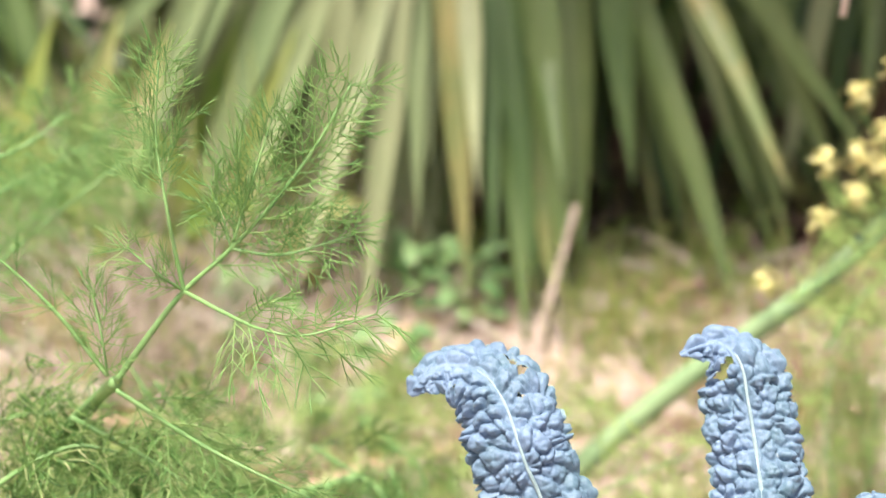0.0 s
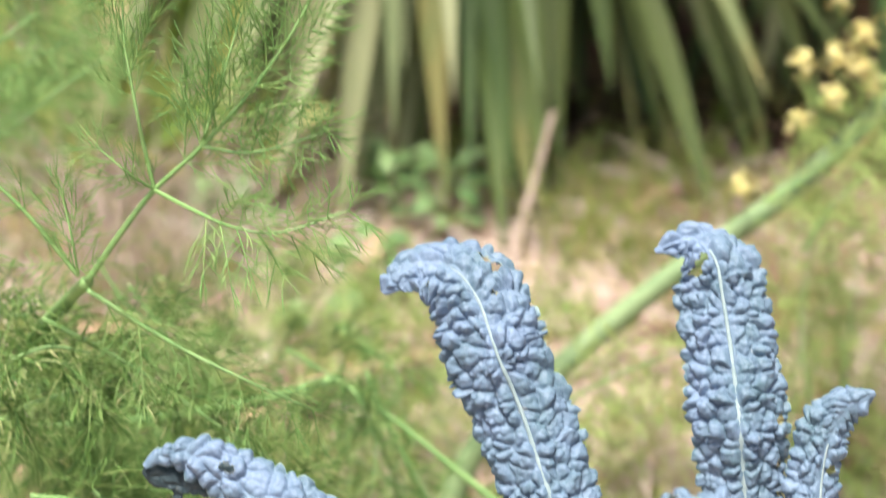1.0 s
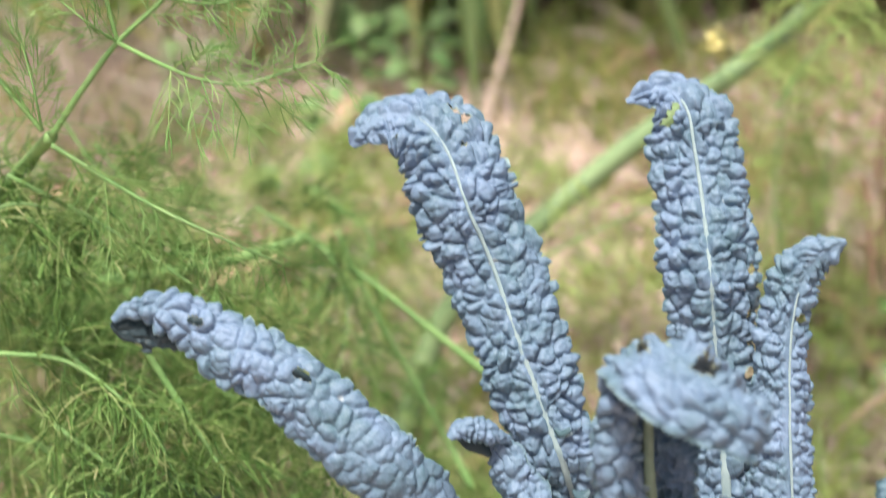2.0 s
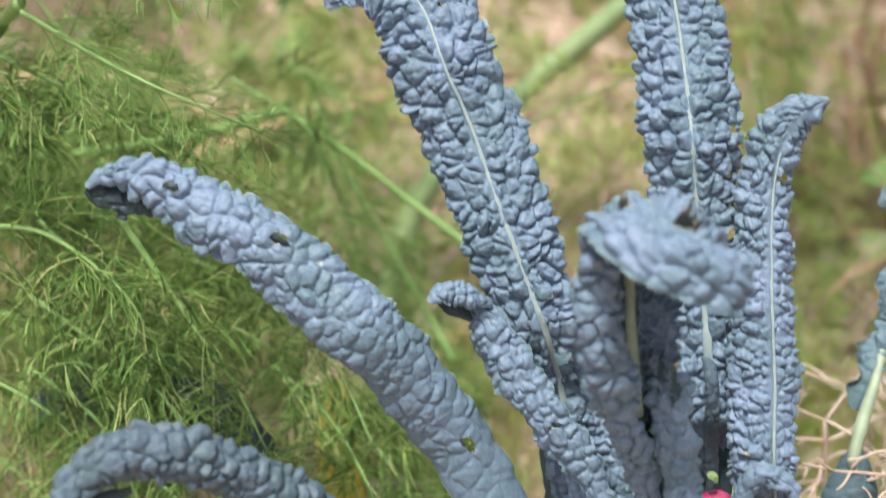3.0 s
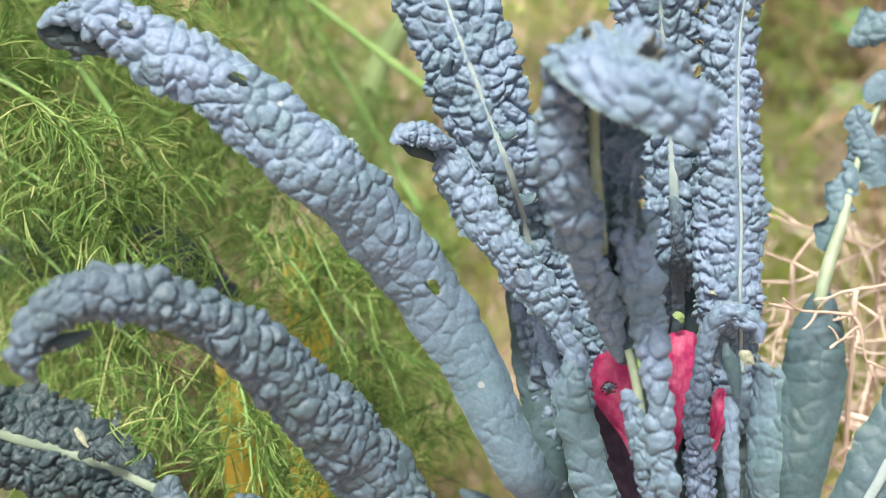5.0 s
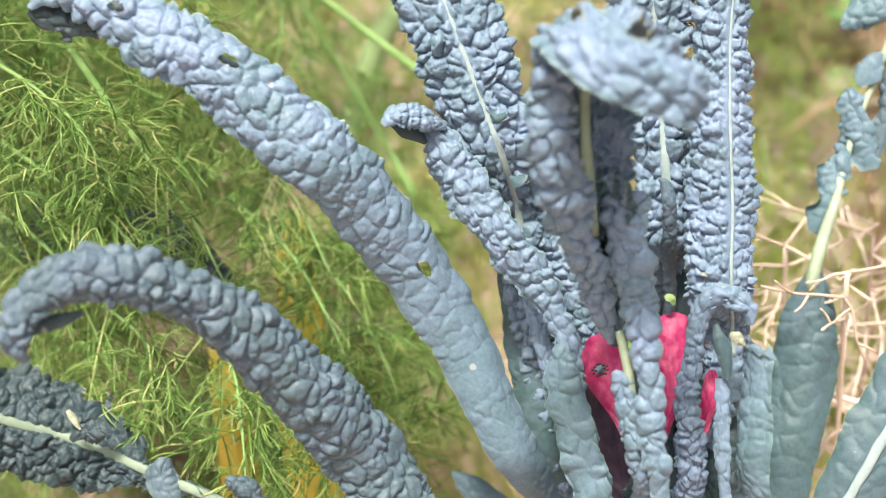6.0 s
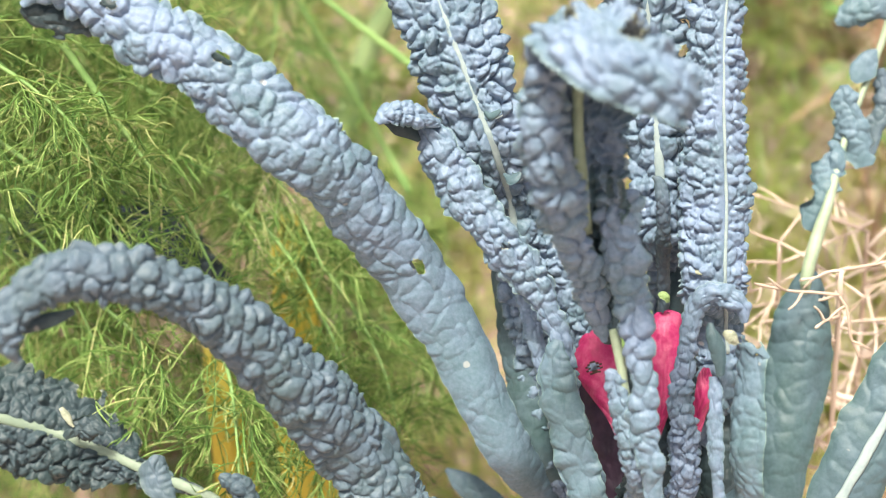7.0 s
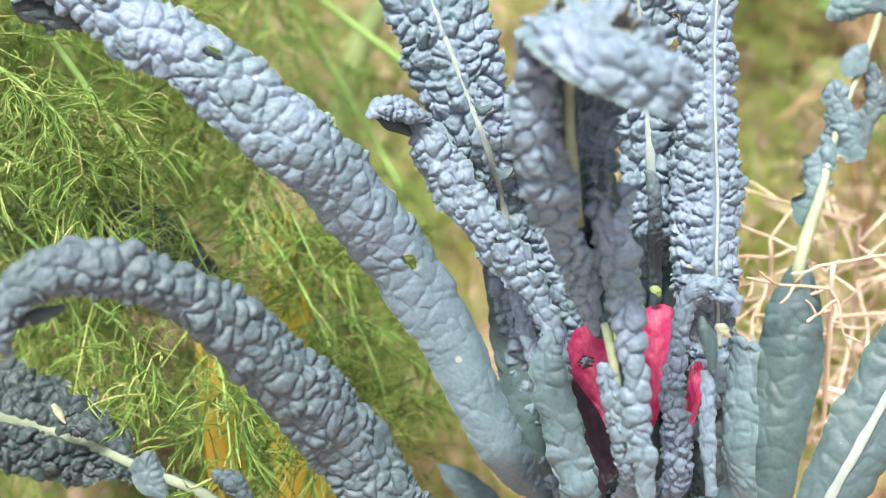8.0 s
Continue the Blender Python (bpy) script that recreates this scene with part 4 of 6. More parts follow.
kale_leaf(kale, [(0.088, 0.8326, 0.3947, 0.0022), (0.0985, 0.8264, 0.3884, 0.008), (0.1139, 0.8156, 0.3778, 0.0102), (0.1326, 0.8006, 0.3636, 0.0095)], (-0.08, -0.75, 0.65), curl=(40, 40), seed=31, bump=0.3, ribcover=1, smooth=0.7, rib=(0.0004, 0.001), label='low leaf with a pale edge')
# Dark fillers added where the heart lies in shade; the colour carries it.
kale_leaf(kale, [(0.2291, 0.8126, 0.4972, 0.0034), (0.2298, 0.8033, 0.4827, 0.0137), (0.2296, 0.7851, 0.4538, 0.0178), (0.2268, 0.7579, 0.4104, 0.0171)], (-0.18, -0.76, 0.62), curl=(50, 50), seed=81, smooth=0.6, bump=0.35, dark=1, ribcover=1, label='dark filler leaf standing for shade inside the heart')
kale_leaf(kale, [(0.2453, 0.7915, 0.4944, 0.0040), (0.2448, 0.7808, 0.4773, 0.0114), (0.2423, 0.7630, 0.4488, 0.0135), (0.2388, 0.7453, 0.4203, 0.0121)], (-0.18, -0.76, 0.62), curl=(50, 50), seed=82, smooth=0.5, bump=0.4, dark=1, ribcover=1, label='dark filler leaf standing for shade inside the heart')
kale_leaf(kale, [(0.1993, 0.7999, 0.4917, 0.0068), (0.2011, 0.7852, 0.4688, 0.0152), (0.2015, 0.7562, 0.4230, 0.0152)], (-0.18, -0.76, 0.62), curl=(50, 50), seed=83, smooth=0.5, bump=0.4, dark=1, ribcover=1, label='dark filler leaf standing for shade inside the heart')
kale_leaf(kale, [(0.2213, 0.7246, 0.5746, 0.0024), (0.2216, 0.7189, 0.5694, 0.0054), (0.2242, 0.7146, 0.5593, 0.0054), (0.2264, 0.7120, 0.5479, 0.0024)], (-0.18, -0.76, 0.62), curl=(55, 55), seed=84, smooth=0.7, bump=0.4, teal=1, frill=0.4, ribcover=1, root=False, rib=(0.0002, 0.0003), label='folded flap of the torn leaf')
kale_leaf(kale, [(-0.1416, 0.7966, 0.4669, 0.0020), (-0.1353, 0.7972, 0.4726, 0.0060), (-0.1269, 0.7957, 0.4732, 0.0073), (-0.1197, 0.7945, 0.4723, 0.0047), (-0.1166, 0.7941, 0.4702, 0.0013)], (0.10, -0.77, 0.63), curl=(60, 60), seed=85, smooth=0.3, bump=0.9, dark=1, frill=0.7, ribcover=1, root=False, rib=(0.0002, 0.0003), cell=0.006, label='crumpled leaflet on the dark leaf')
kale_leaf(kale, [(-0.1421, 0.8035, 0.4834, 0.0010), (-0.1396, 0.8000, 0.4800, 0.0030), (-0.1372, 0.7976, 0.4767, 0.0027), (-0.1348, 0.7968, 0.4738, 0.0010)], (0.10, -0.77, 0.63), curl=(40, 40), seed=86, smooth=0.3, bump=0.5, pale=1, frill=0.8, ribcover=1, root=False, rib=(0.0002, 0.0003), cell=0.004, label='pale papery scrap on the ragged edge')
kale_leaf(kale, [(0.1100, 0.8229, 0.6563, 0.0009), (0.1120, 0.8187, 0.6555, 0.0022), (0.1150, 0.8171, 0.6572, 0.0022), (0.1181, 0.8171, 0.6595, 0.0009)], (-0.18, -0.76, 0.62), curl=(70, 70), seed=87, smooth=0.7, bump=0.3, teal=1, frill=0.8, ribcover=1, root=False, rib=(0.0002, 0.0003), cell=0.005, label='torn green scrap curling off the midrib')
kale_leaf(kale, [(0.1197, 0.8123, 0.6222, 0.0013), (0.1222, 0.8060, 0.6219, 0.0038), (0.1254, 0.8047, 0.6240, 0.0038), (0.1284, 0.8059, 0.6263, 0.0013)], (-0.18, -0.76, 0.62), curl=(70, 70), seed=88, smooth=0.7, bump=0.3, teal=1, frill=0.8, ribcover=1, root=False, rib=(0.0002, 0.0003), cell=0.005, label='torn green scrap curling off the midrib')
kale_leaf(kale, [(0.3795, 0.9429, 0.6117, 0.0029), (0.3807, 0.9369, 0.6025, 0.0094), (0.3781, 0.9294, 0.5902, 0.0101), (0.3735, 0.9201, 0.5749, 0.0058), (0.3691, 0.9128, 0.5627, 0.0018)], (-0.32, -0.83, 0.46), curl=(50, 50), seed=89, smooth=0.4, bump=0.6, old=1, frill=0.8, ribcover=1, root=False, rib=(0.0003, 0.0005), cell=0.007, label='ragged darker leaflet behind the stalk')
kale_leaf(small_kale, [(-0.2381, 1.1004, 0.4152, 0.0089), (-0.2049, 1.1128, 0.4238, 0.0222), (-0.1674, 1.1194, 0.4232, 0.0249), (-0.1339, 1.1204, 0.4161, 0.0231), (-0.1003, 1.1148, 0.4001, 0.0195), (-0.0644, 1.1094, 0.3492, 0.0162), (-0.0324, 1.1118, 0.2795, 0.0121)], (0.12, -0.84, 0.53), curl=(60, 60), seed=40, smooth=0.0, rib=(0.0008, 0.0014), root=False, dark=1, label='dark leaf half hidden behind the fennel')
petal(flower, [(0.1683, 0.7901, 0.5263, 0.0079), (0.1700, 0.7837, 0.5239, 0.0131), (0.1719, 0.7732, 0.5152, 0.0143), (0.1741, 0.7611, 0.5057, 0.0097), (0.1769, 0.7515, 0.4946, 0.0039), (0.1796, 0.7459, 0.4844, 0.0016)], (-0.16, -0.79, 0.60), hole=(0.34, -0.25, 0.0024), label='magenta petal-like leaf with a brown nibbled hole')
petal(flower, [(0.2127, 0.7975, 0.5329, 0.0093), (0.2125, 0.7930, 0.5315, 0.0119), (0.2113, 0.7806, 0.5211, 0.0125), (0.2098, 0.7669, 0.5068, 0.0085), (0.2068, 0.7569, 0.4942, 0.0052), (0.2039, 0.7508, 0.4786, 0.0020)], (-0.20, -0.79, 0.59), label='upright magenta leaf with pale veins')
petal(flower, [(0.2344, 0.7709, 0.5099, 0.002), (0.233, 0.7664, 0.5068, 0.0043), (0.2307, 0.7581, 0.4985, 0.005), (0.2279, 0.7563, 0.4836, 0.0043), (0.223, 0.7489, 0.4648, 0.0033)], (-0.22, -0.77, 0.60), label='magenta leaf edge')
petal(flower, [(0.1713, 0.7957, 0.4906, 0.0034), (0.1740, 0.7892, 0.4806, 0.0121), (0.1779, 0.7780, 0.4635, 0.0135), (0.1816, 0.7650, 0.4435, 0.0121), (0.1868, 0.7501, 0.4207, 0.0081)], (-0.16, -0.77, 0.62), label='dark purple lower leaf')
# upper sprays of the fennel
fennel_frond(fennel, [(-0.3611, 1.2253, 0.5328), (-0.2903, 1.1438, 0.6381), (-0.2216, 1.0339, 0.7377), (-0.1819, 0.9589, 0.7897)], 0.0058, 0.0038, bush=0)
fennel_plume(fennel, [(-0.1819, 0.9589, 0.7897), (-0.1603, 0.9630, 0.8193), (-0.1392, 0.9685, 0.8446), (-0.1098, 0.9701, 0.8709), (-0.0814, 0.9770, 0.9009), (-0.0571, 0.9860, 0.9322), (-0.0362, 0.9939, 0.9672)], 0.0021, 0.0008, start=0.42, reach=0.05, count=13, seed=1, fil=0.021, droop=0.0, lift=0.35)
fennel_plume(fennel, [(-0.1392, 0.9685, 0.8446), (-0.1440, 0.9698, 0.8713), (-0.1471, 0.9681, 0.8958), (-0.1532, 0.9776, 0.9397), (-0.1507, 0.9862, 0.9828)], 0.0014, 0.0005, start=0.42, reach=0.034, count=9, seed=2, fil=0.019, droop=0, lift=0.25)
fennel_plume(fennel, [(-0.1392, 0.9685, 0.8446), (-0.1102, 0.9368, 0.8403), (-0.0858, 0.9046, 0.8411), (-0.0596, 0.9009, 0.8390), (-0.0206, 0.9061, 0.8497)], 0.0014, 0.0005, start=0.36, reach=0.036, count=8, seed=3, fil=0.022, droop=0.7, lift=0)
fennel_plume(fennel, [(-0.1873, 0.9609, 0.7926), (-0.2138, 0.9659, 0.8278), (-0.2382, 0.9685, 0.8542), (-0.2655, 0.9688, 0.8794)], 0.0016, 0.0008, start=0.1, reach=0.03, count=4, seed=4, fil=0.018, droop=0.2, lift=0)
fennel_plume(fennel, [(-0.1818, 0.9570, 0.7848), (-0.1295, 0.9430, 0.7543), (-0.0858, 0.9296, 0.7358), (-0.0448, 0.9240, 0.7174)], 0.0017, 0.0007, start=0.1, reach=0.04, count=9, seed=5, fil=0.02, droop=0.6, lift=0)
fennel_plume(fennel, [(-0.1098, 0.9701, 0.8709), (-0.0983, 0.9764, 0.9047), (-0.0842, 0.9874, 0.9478)], 0.0012, 0.0005, start=0.3, reach=0.026, count=6, seed=6, fil=0.019, droop=0, lift=0.3)
fennel_plume(fennel, [(-0.1098, 0.9701, 0.8709), (-0.0782, 0.9682, 0.8677), (-0.0352, 0.9737, 0.8783)], 0.0012, 0.0005, start=0.3, reach=0.026, count=6, seed=7, fil=0.019, droop=0.2, lift=0)
fennel_plume(fennel, [(-0.1392, 0.9685, 0.8446), (-0.1524, 0.9570, 0.8590), (-0.1705, 0.9586, 0.8746)], 0.0009, 0.0004, start=0.1, reach=0.02, count=4, seed=8, fil=0.018, droop=0, lift=0)
fennel_plume(fennel, [(-0.1873, 0.9609, 0.7926), (-0.1887, 0.9574, 0.8178), (-0.1937, 0.9642, 0.8409)], 0.0009, 0.0004, start=0.1, reach=0.022, count=4, seed=9, fil=0.018, droop=0, lift=0.3)
fennel_plume(fennel, [(-0.1098, 0.9701, 0.8709), (-0.1137, 0.9707, 0.8886), (-0.1219, 0.9748, 0.9088)], 0.0007, 0.0004, start=0.1, reach=0.02, count=4, seed=10, fil=0.018, droop=0, lift=0.3)
# soft fronds behind
fennel_frond(fennel, [(-0.2835, 0.9701, 0.7007), (-0.2475, 0.9762, 0.7248), (-0.2172, 0.9887, 0.7347), (-0.1882, 0.9871, 0.7312)], 0.002, 0.0008, reach=0.055, count=9, seed=19, fil=0.042, droop=0.4, deep=1)
fennel_frond(fennel, [(-0.2844, 0.9895, 0.6595), (-0.2399, 0.9966, 0.6879), (-0.1973, 1.0089, 0.6979)], 0.002, 0.0008, reach=0.055, count=9, seed=20, fil=0.042, droop=0.4, deep=1)
fennel_frond(fennel, [(-0.3020, 1.0464, 0.7113), (-0.2713, 1.0509, 0.7297), (-0.2406, 1.0513, 0.7334)], 0.002, 0.0008, reach=0.055, count=9, seed=21, fil=0.042, droop=0.4, deep=1)
fennel_frond(fennel, [(-0.3494, 1.2477, 0.7564), (-0.3047, 1.2577, 0.7948), (-0.2575, 1.2773, 0.8308), (-0.2142, 1.2948, 0.8588)], 0.002, 0.0008, reach=0.06, count=7, seed=16, fil=0.04, droop=0.4)
fennel_frond(fennel, [(-0.3743, 1.3234, 0.8008), (-0.3090, 1.3309, 0.8321), (-0.2473, 1.3594, 0.8637)], 0.002, 0.0008, reach=0.06, count=7, seed=17, fil=0.04, droop=0.4)
fennel_frond(fennel, [(-0.3354, 1.2256, 0.8618), (-0.2926, 1.2293, 0.8782), (-0.2603, 1.2455, 0.9009)], 0.002, 0.0008, reach=0.06, count=7, seed=18, fil=0.04, droop=0.4)
fennel_frond(fennel, [(-0.4559, 1.4635, 0.6888), (-0.3829, 1.4943, 0.7229), (-0.3219, 1.5223, 0.7755), (-0.2644, 1.5455, 0.8301)], 0.002, 0.001, start=0.1, reach=0.1, count=26, seed=11, fil=0.035)
fennel_frond(fennel, [(-0.471, 1.6414, 0.7646), (-0.3851, 1.6582, 0.7424), (-0.2842, 1.677, 0.7372)], 0.002, 0.001, start=0.0, reach=0.1, count=24, seed=12, fil=0.035)
fennel_frond(fennel, [(0.1046, 1.1637, 0.5086), (0.0523, 1.1855, 0.5461), (0.0087, 1.2013, 0.5787), (-0.0412, 1.2145, 0.6123)], 0.0032, 0.0026, start=0.6, reach=0.03, count=6, seed=13, fil=0.02)
fennel_frond(fennel, [(-0.0412, 1.2145, 0.6123), (-0.0945, 1.1877, 0.6078), (-0.1666, 1.1482, 0.6122), (-0.2404, 1.1067, 0.625), (-0.2804, 1.0815, 0.6411)], 0.0046, 0.003, start=0.0, reach=0.05, count=16, seed=14, fil=0.025, droop=0.5)
fennel_frond(fennel, [(0.0898, 1.1914, 0.3916), (0.0538, 1.2281, 0.4529), (0.0129, 1.2447, 0.5292), (-0.018, 1.2723, 0.5933)], 0.003, 0.002, start=0.3, reach=0.05, count=8, seed=15, fil=0.025)
# hanging mass of the fennel
fennel_frond(fennel, [(-0.1372, 0.9624, 0.6439), (-0.0964, 0.9370, 0.5808), (-0.0698, 0.9157, 0.5470), (-0.0502, 0.8902, 0.5119)], 0.0026, 0.0006, start=0.0, reach=0.058, count=8, seed=30, fil=0.05, droop=0.5, deep=1)
fennel_frond(fennel, [(-0.0723, 1.0142, 0.6260), (-0.0310, 0.9786, 0.5683), (-0.0032, 0.9493, 0.5329), (0.0170, 0.9162, 0.4961)], 0.002, 0.0006, start=0.0, reach=0.058, count=8, seed=31, fil=0.05, droop=0.5, deep=1)
fennel_frond(fennel, [(-0.1948, 0.9414, 0.6021), (-0.1483, 0.9233, 0.5703), (-0.1144, 0.9048, 0.5472), (-0.0908, 0.8803, 0.5202)], 0.0018, 0.0006, start=0.0, reach=0.058, count=8, seed=32, fil=0.05, droop=0.5, deep=1)
fennel_frond(fennel, [(-0.0474, 0.9585, 0.5336), (-0.0116, 0.9342, 0.5079), (0.0158, 0.8980, 0.4688), (0.0352, 0.8557, 0.4266)], 0.0018, 0.0006, start=0.0, reach=0.058, count=8, seed=33, fil=0.05, droop=0.5, deep=1)
fennel_frond(fennel, [(-0.1256, 0.8934, 0.4963), (-0.1011, 0.8737, 0.4785), (-0.0970, 0.8533, 0.4494)], 0.0014, 0.0006, start=0.0, reach=0.058, count=8, seed=34, fil=0.05, droop=0.5, deep=1)
fennel_frond(fennel, [(-0.0609, 0.8665, 0.4943), (-0.0458, 0.8433, 0.4758), (-0.0415, 0.8110, 0.4481), (-0.0411, 0.7852, 0.4165)], 0.0014, 0.0006, start=0.0, reach=0.058, count=8, seed=35, fil=0.05, droop=0.5, deep=1)
fennel_frond(fennel, [(0.0025, 0.9660, 0.4876), (0.0314, 0.9369, 0.4596), (0.0519, 0.9025, 0.4273), (0.0609, 0.8674, 0.3973)], 0.0016, 0.0006, start=0.0, reach=0.058, count=8, seed=36, fil=0.05, droop=0.5, deep=1)
fennel_frond(fennel, [(-0.1923, 0.9802, 0.6374), (-0.1556, 0.9621, 0.6058), (-0.1218, 0.9413, 0.5754), (-0.1091, 0.9305, 0.5524)], 0.0018, 0.0006, start=0.0, reach=0.058, count=8, seed=37, fil=0.05, droop=0.5, deep=1)
fennel_frond(fennel, [(-0.0239, 0.8905, 0.4759), (-0.0001, 0.8578, 0.4450), (0.0055, 0.8241, 0.4170)], 0.0014, 0.0006, start=0.0, reach=0.058, count=8, seed=38, fil=0.05, droop=0.5, deep=1)
fennel_frond(fennel, [(-0.2047, 0.9513, 0.5444), (-0.1631, 0.9325, 0.5158), (-0.1421, 0.9075, 0.4877), (-0.1260, 0.8844, 0.4501)], 0.0016, 0.0006, start=0.0, reach=0.058, count=8, seed=39, fil=0.05, droop=0.5, deep=1)
fennel_frond(fennel, [(0.0195, 1.0297, 0.5035), (0.0494, 1.0045, 0.4616), (0.0786, 0.9647, 0.4198), (0.0841, 0.9318, 0.3751)], 0.0016, 0.0006, start=0.0, reach=0.058, count=8, seed=40, fil=0.05, droop=0.5, deep=1)
fennel_frond(fennel, [(-0.1165, 1.0491, 0.5780), (-0.0647, 1.0390, 0.5465), (-0.0160, 1.0079, 0.5039), (0.0013, 0.9694, 0.4581)], 0.0016, 0.0006, start=0.0, reach=0.058, count=8, seed=41, fil=0.05, droop=0.5, deep=1)
fennel_frond(fennel, [(-0.0409, 0.9569, 0.3927), (0.0124, 0.9281, 0.3522), (0.0460, 0.8969, 0.3148)], 0.0014, 0.0006, start=0.0, reach=0.058, count=8, seed=42, fil=0.05, droop=0.5, deep=1)
fennel_frond(fennel, [(-0.2207, 1.0019, 0.7496), (-0.1647, 1.0005, 0.7155), (-0.1124, 0.9846, 0.6826), (-0.0707, 0.9761, 0.6541)], 0.0018, 0.0006, start=0.0, reach=0.058, count=8, seed=43, fil=0.05, droop=0.5, deep=1)
fennel_frond(fennel, [(-0.2220, 0.9326, 0.6584), (-0.1796, 0.9369, 0.6476), (-0.1352, 0.9186, 0.6170), (-0.1153, 0.9036, 0.5849)], 0.0018, 0.0006, start=0.0, reach=0.058, count=8, seed=44, fil=0.05, droop=0.5, deep=1)
fennel_frond(fennel, [(-0.2498, 0.9728, 0.5823), (-0.2011, 0.9742, 0.5634), (-0.1511, 0.9658, 0.5323)], 0.0014, 0.0006, start=0.0, reach=0.058, count=8, seed=45, fil=0.05, droop=0.5, deep=1)
fennel_frond(fennel, [(-0.3013, 1.3483, 0.6137), (-0.2818, 1.3367, 0.572), (-0.2563, 1.3113, 0.5252), (-0.2312, 1.2815, 0.4752)], 0.0015, 0.0006, start=0.0, reach=0.058, count=8, seed=46, fil=0.05, droop=0.5, deep=1)
fennel_frond(fennel, [(-0.1215, 1.3225, 0.4942), (-0.0267, 1.3087, 0.4499), (-0.0571, 1.275, 0.4084), (-0.0565, 1.2382, 0.3627)], 0.0015, 0.0006, start=0.0, reach=0.058, count=8, seed=47, fil=0.05, droop=0.5, deep=1)
fennel_frond(fennel, [(-0.1463, 1.2459, 0.3498), (-0.1222, 1.2249, 0.3104), (-0.0735, 1.1894, 0.2675), (-0.0764, 1.1475, 0.2267)], 0.0015, 0.0006, start=0.0, reach=0.058, count=8, seed=48, fil=0.05, droop=0.5, deep=1)
fennel_frond(fennel, [(-0.0784, 1.2036, 0.6433), (-0.0226, 1.191, 0.6055), (-0.0101, 1.1627, 0.5657), (-0.0209, 1.1309, 0.524)], 0.0015, 0.0006, start=0.0, reach=0.058, count=8, seed=49, fil=0.05, droop=0.5, deep=1)
fennel_frond(fennel, [(0.0183, 1.2009, 0.3702), (0.0445, 1.1779, 0.3333), (0.0686, 1.1398, 0.2953), (0.119, 1.0954, 0.2557)], 0.0015, 0.0006, start=0.0, reach=0.058, count=8, seed=50, fil=0.05, droop=0.5, deep=1)
fennel_frond(fennel, [(-0.1543, 1.3148, 0.5268), (-0.1078, 1.3018, 0.485), (-0.0816, 1.2717, 0.4408), (-0.0784, 1.2363, 0.395)], 0.0015, 0.0006, start=0.0, reach=0.058, count=8, seed=51, fil=0.05, droop=0.5, deep=1)
fennel_frond(fennel, [(-0.2323, 1.2654, 0.4382), (-0.2184, 1.2464, 0.399), (-0.2182, 1.211, 0.3591), (-0.1447, 1.1788, 0.31)], 0.0015, 0.0006, start=0.0, reach=0.058, count=8, seed=52, fil=0.05, droop=0.5, deep=1)
fennel_frond(fennel, [(-0.0568, 1.1455, 0.3046), (-0.0255, 1.1217, 0.2685), (-0.0014, 1.0828, 0.2327), (0.0548, 1.0383, 0.1949)], 0.0015, 0.0006, start=0.0, reach=0.058, count=8, seed=53, fil=0.05, droop=0.5, deep=1)
fennel_frond(fennel, [(0.0065, 1.2379, 0.4325), (0.0339, 1.2171, 0.3945), (0.0377, 1.182, 0.3549), (0.0961, 1.1401, 0.3124)], 0.0015, 0.0006, start=0.0, reach=0.058, count=8, seed=54, fil=0.05, droop=0.5, deep=1)
fennel_frond(fennel, [(-0.0254, 1.3229, 0.6035), (0.0113, 1.3073, 0.5631), (-0.0366, 1.2769, 0.5203), (0.0714, 1.2414, 0.472)], 0.0015, 0.0006, start=0.0, reach=0.058, count=8, seed=55, fil=0.05, droop=0.5, deep=1)
fennel_frond(fennel, [(-0.2351, 1.207, 0.3055), (-0.2222, 1.1846, 0.2679), (-0.1556, 1.1519, 0.223), (-0.214, 1.1041, 0.1919)], 0.0015, 0.0006, start=0.0, reach=0.058, count=8, seed=56, fil=0.05, droop=0.5, deep=1)
fennel_frond(fennel, [(0.0096, 1.3718, 0.464), (-0.0004, 1.3527, 0.4235), (0.056, 1.3175, 0.3773), (0.0984, 1.277, 0.3291)], 0.0015, 0.0006, start=0.0, reach=0.058, count=8, seed=57, fil=0.05, droop=0.5, deep=1)
fennel_frond(fennel, [(-0.2793, 1.1852, 0.6258), (-0.2467, 1.1764, 0.5873), (-0.2529, 1.1463, 0.5496), (-0.1755, 1.1251, 0.501)], 0.0015, 0.0006, start=0.0, reach=0.058, count=8, seed=58, fil=0.05, droop=0.5, deep=1)
fennel_frond(fennel, [(-0.2347, 1.2393, 0.4807), (-0.1765, 1.2284, 0.4379), (-0.1606, 1.1968, 0.3969), (-0.1437, 1.1612, 0.3531)], 0.0015, 0.0006, start=0.0, reach=0.058, count=8, seed=59, fil=0.05, droop=0.5, deep=1)
fennel_frond(fennel, [(-0.219, 1.2403, 0.3748), (-0.2035, 1.2203, 0.3361), (-0.1837, 1.1857, 0.2951), (-0.1055, 1.1503, 0.2461)], 0.0015, 0.0006, start=0.0, reach=0.058, count=8, seed=60, fil=0.05, droop=0.5, deep=1)
fennel_frond(fennel, [(-0.1292, 1.2787, 0.4602), (-0.0924, 1.2608, 0.4196), (-0.0519, 1.2273, 0.3766), (-0.0853, 1.1875, 0.3351)], 0.0015, 0.0006, start=0.0, reach=0.058, count=8, seed=61, fil=0.05, droop=0.5, deep=1)
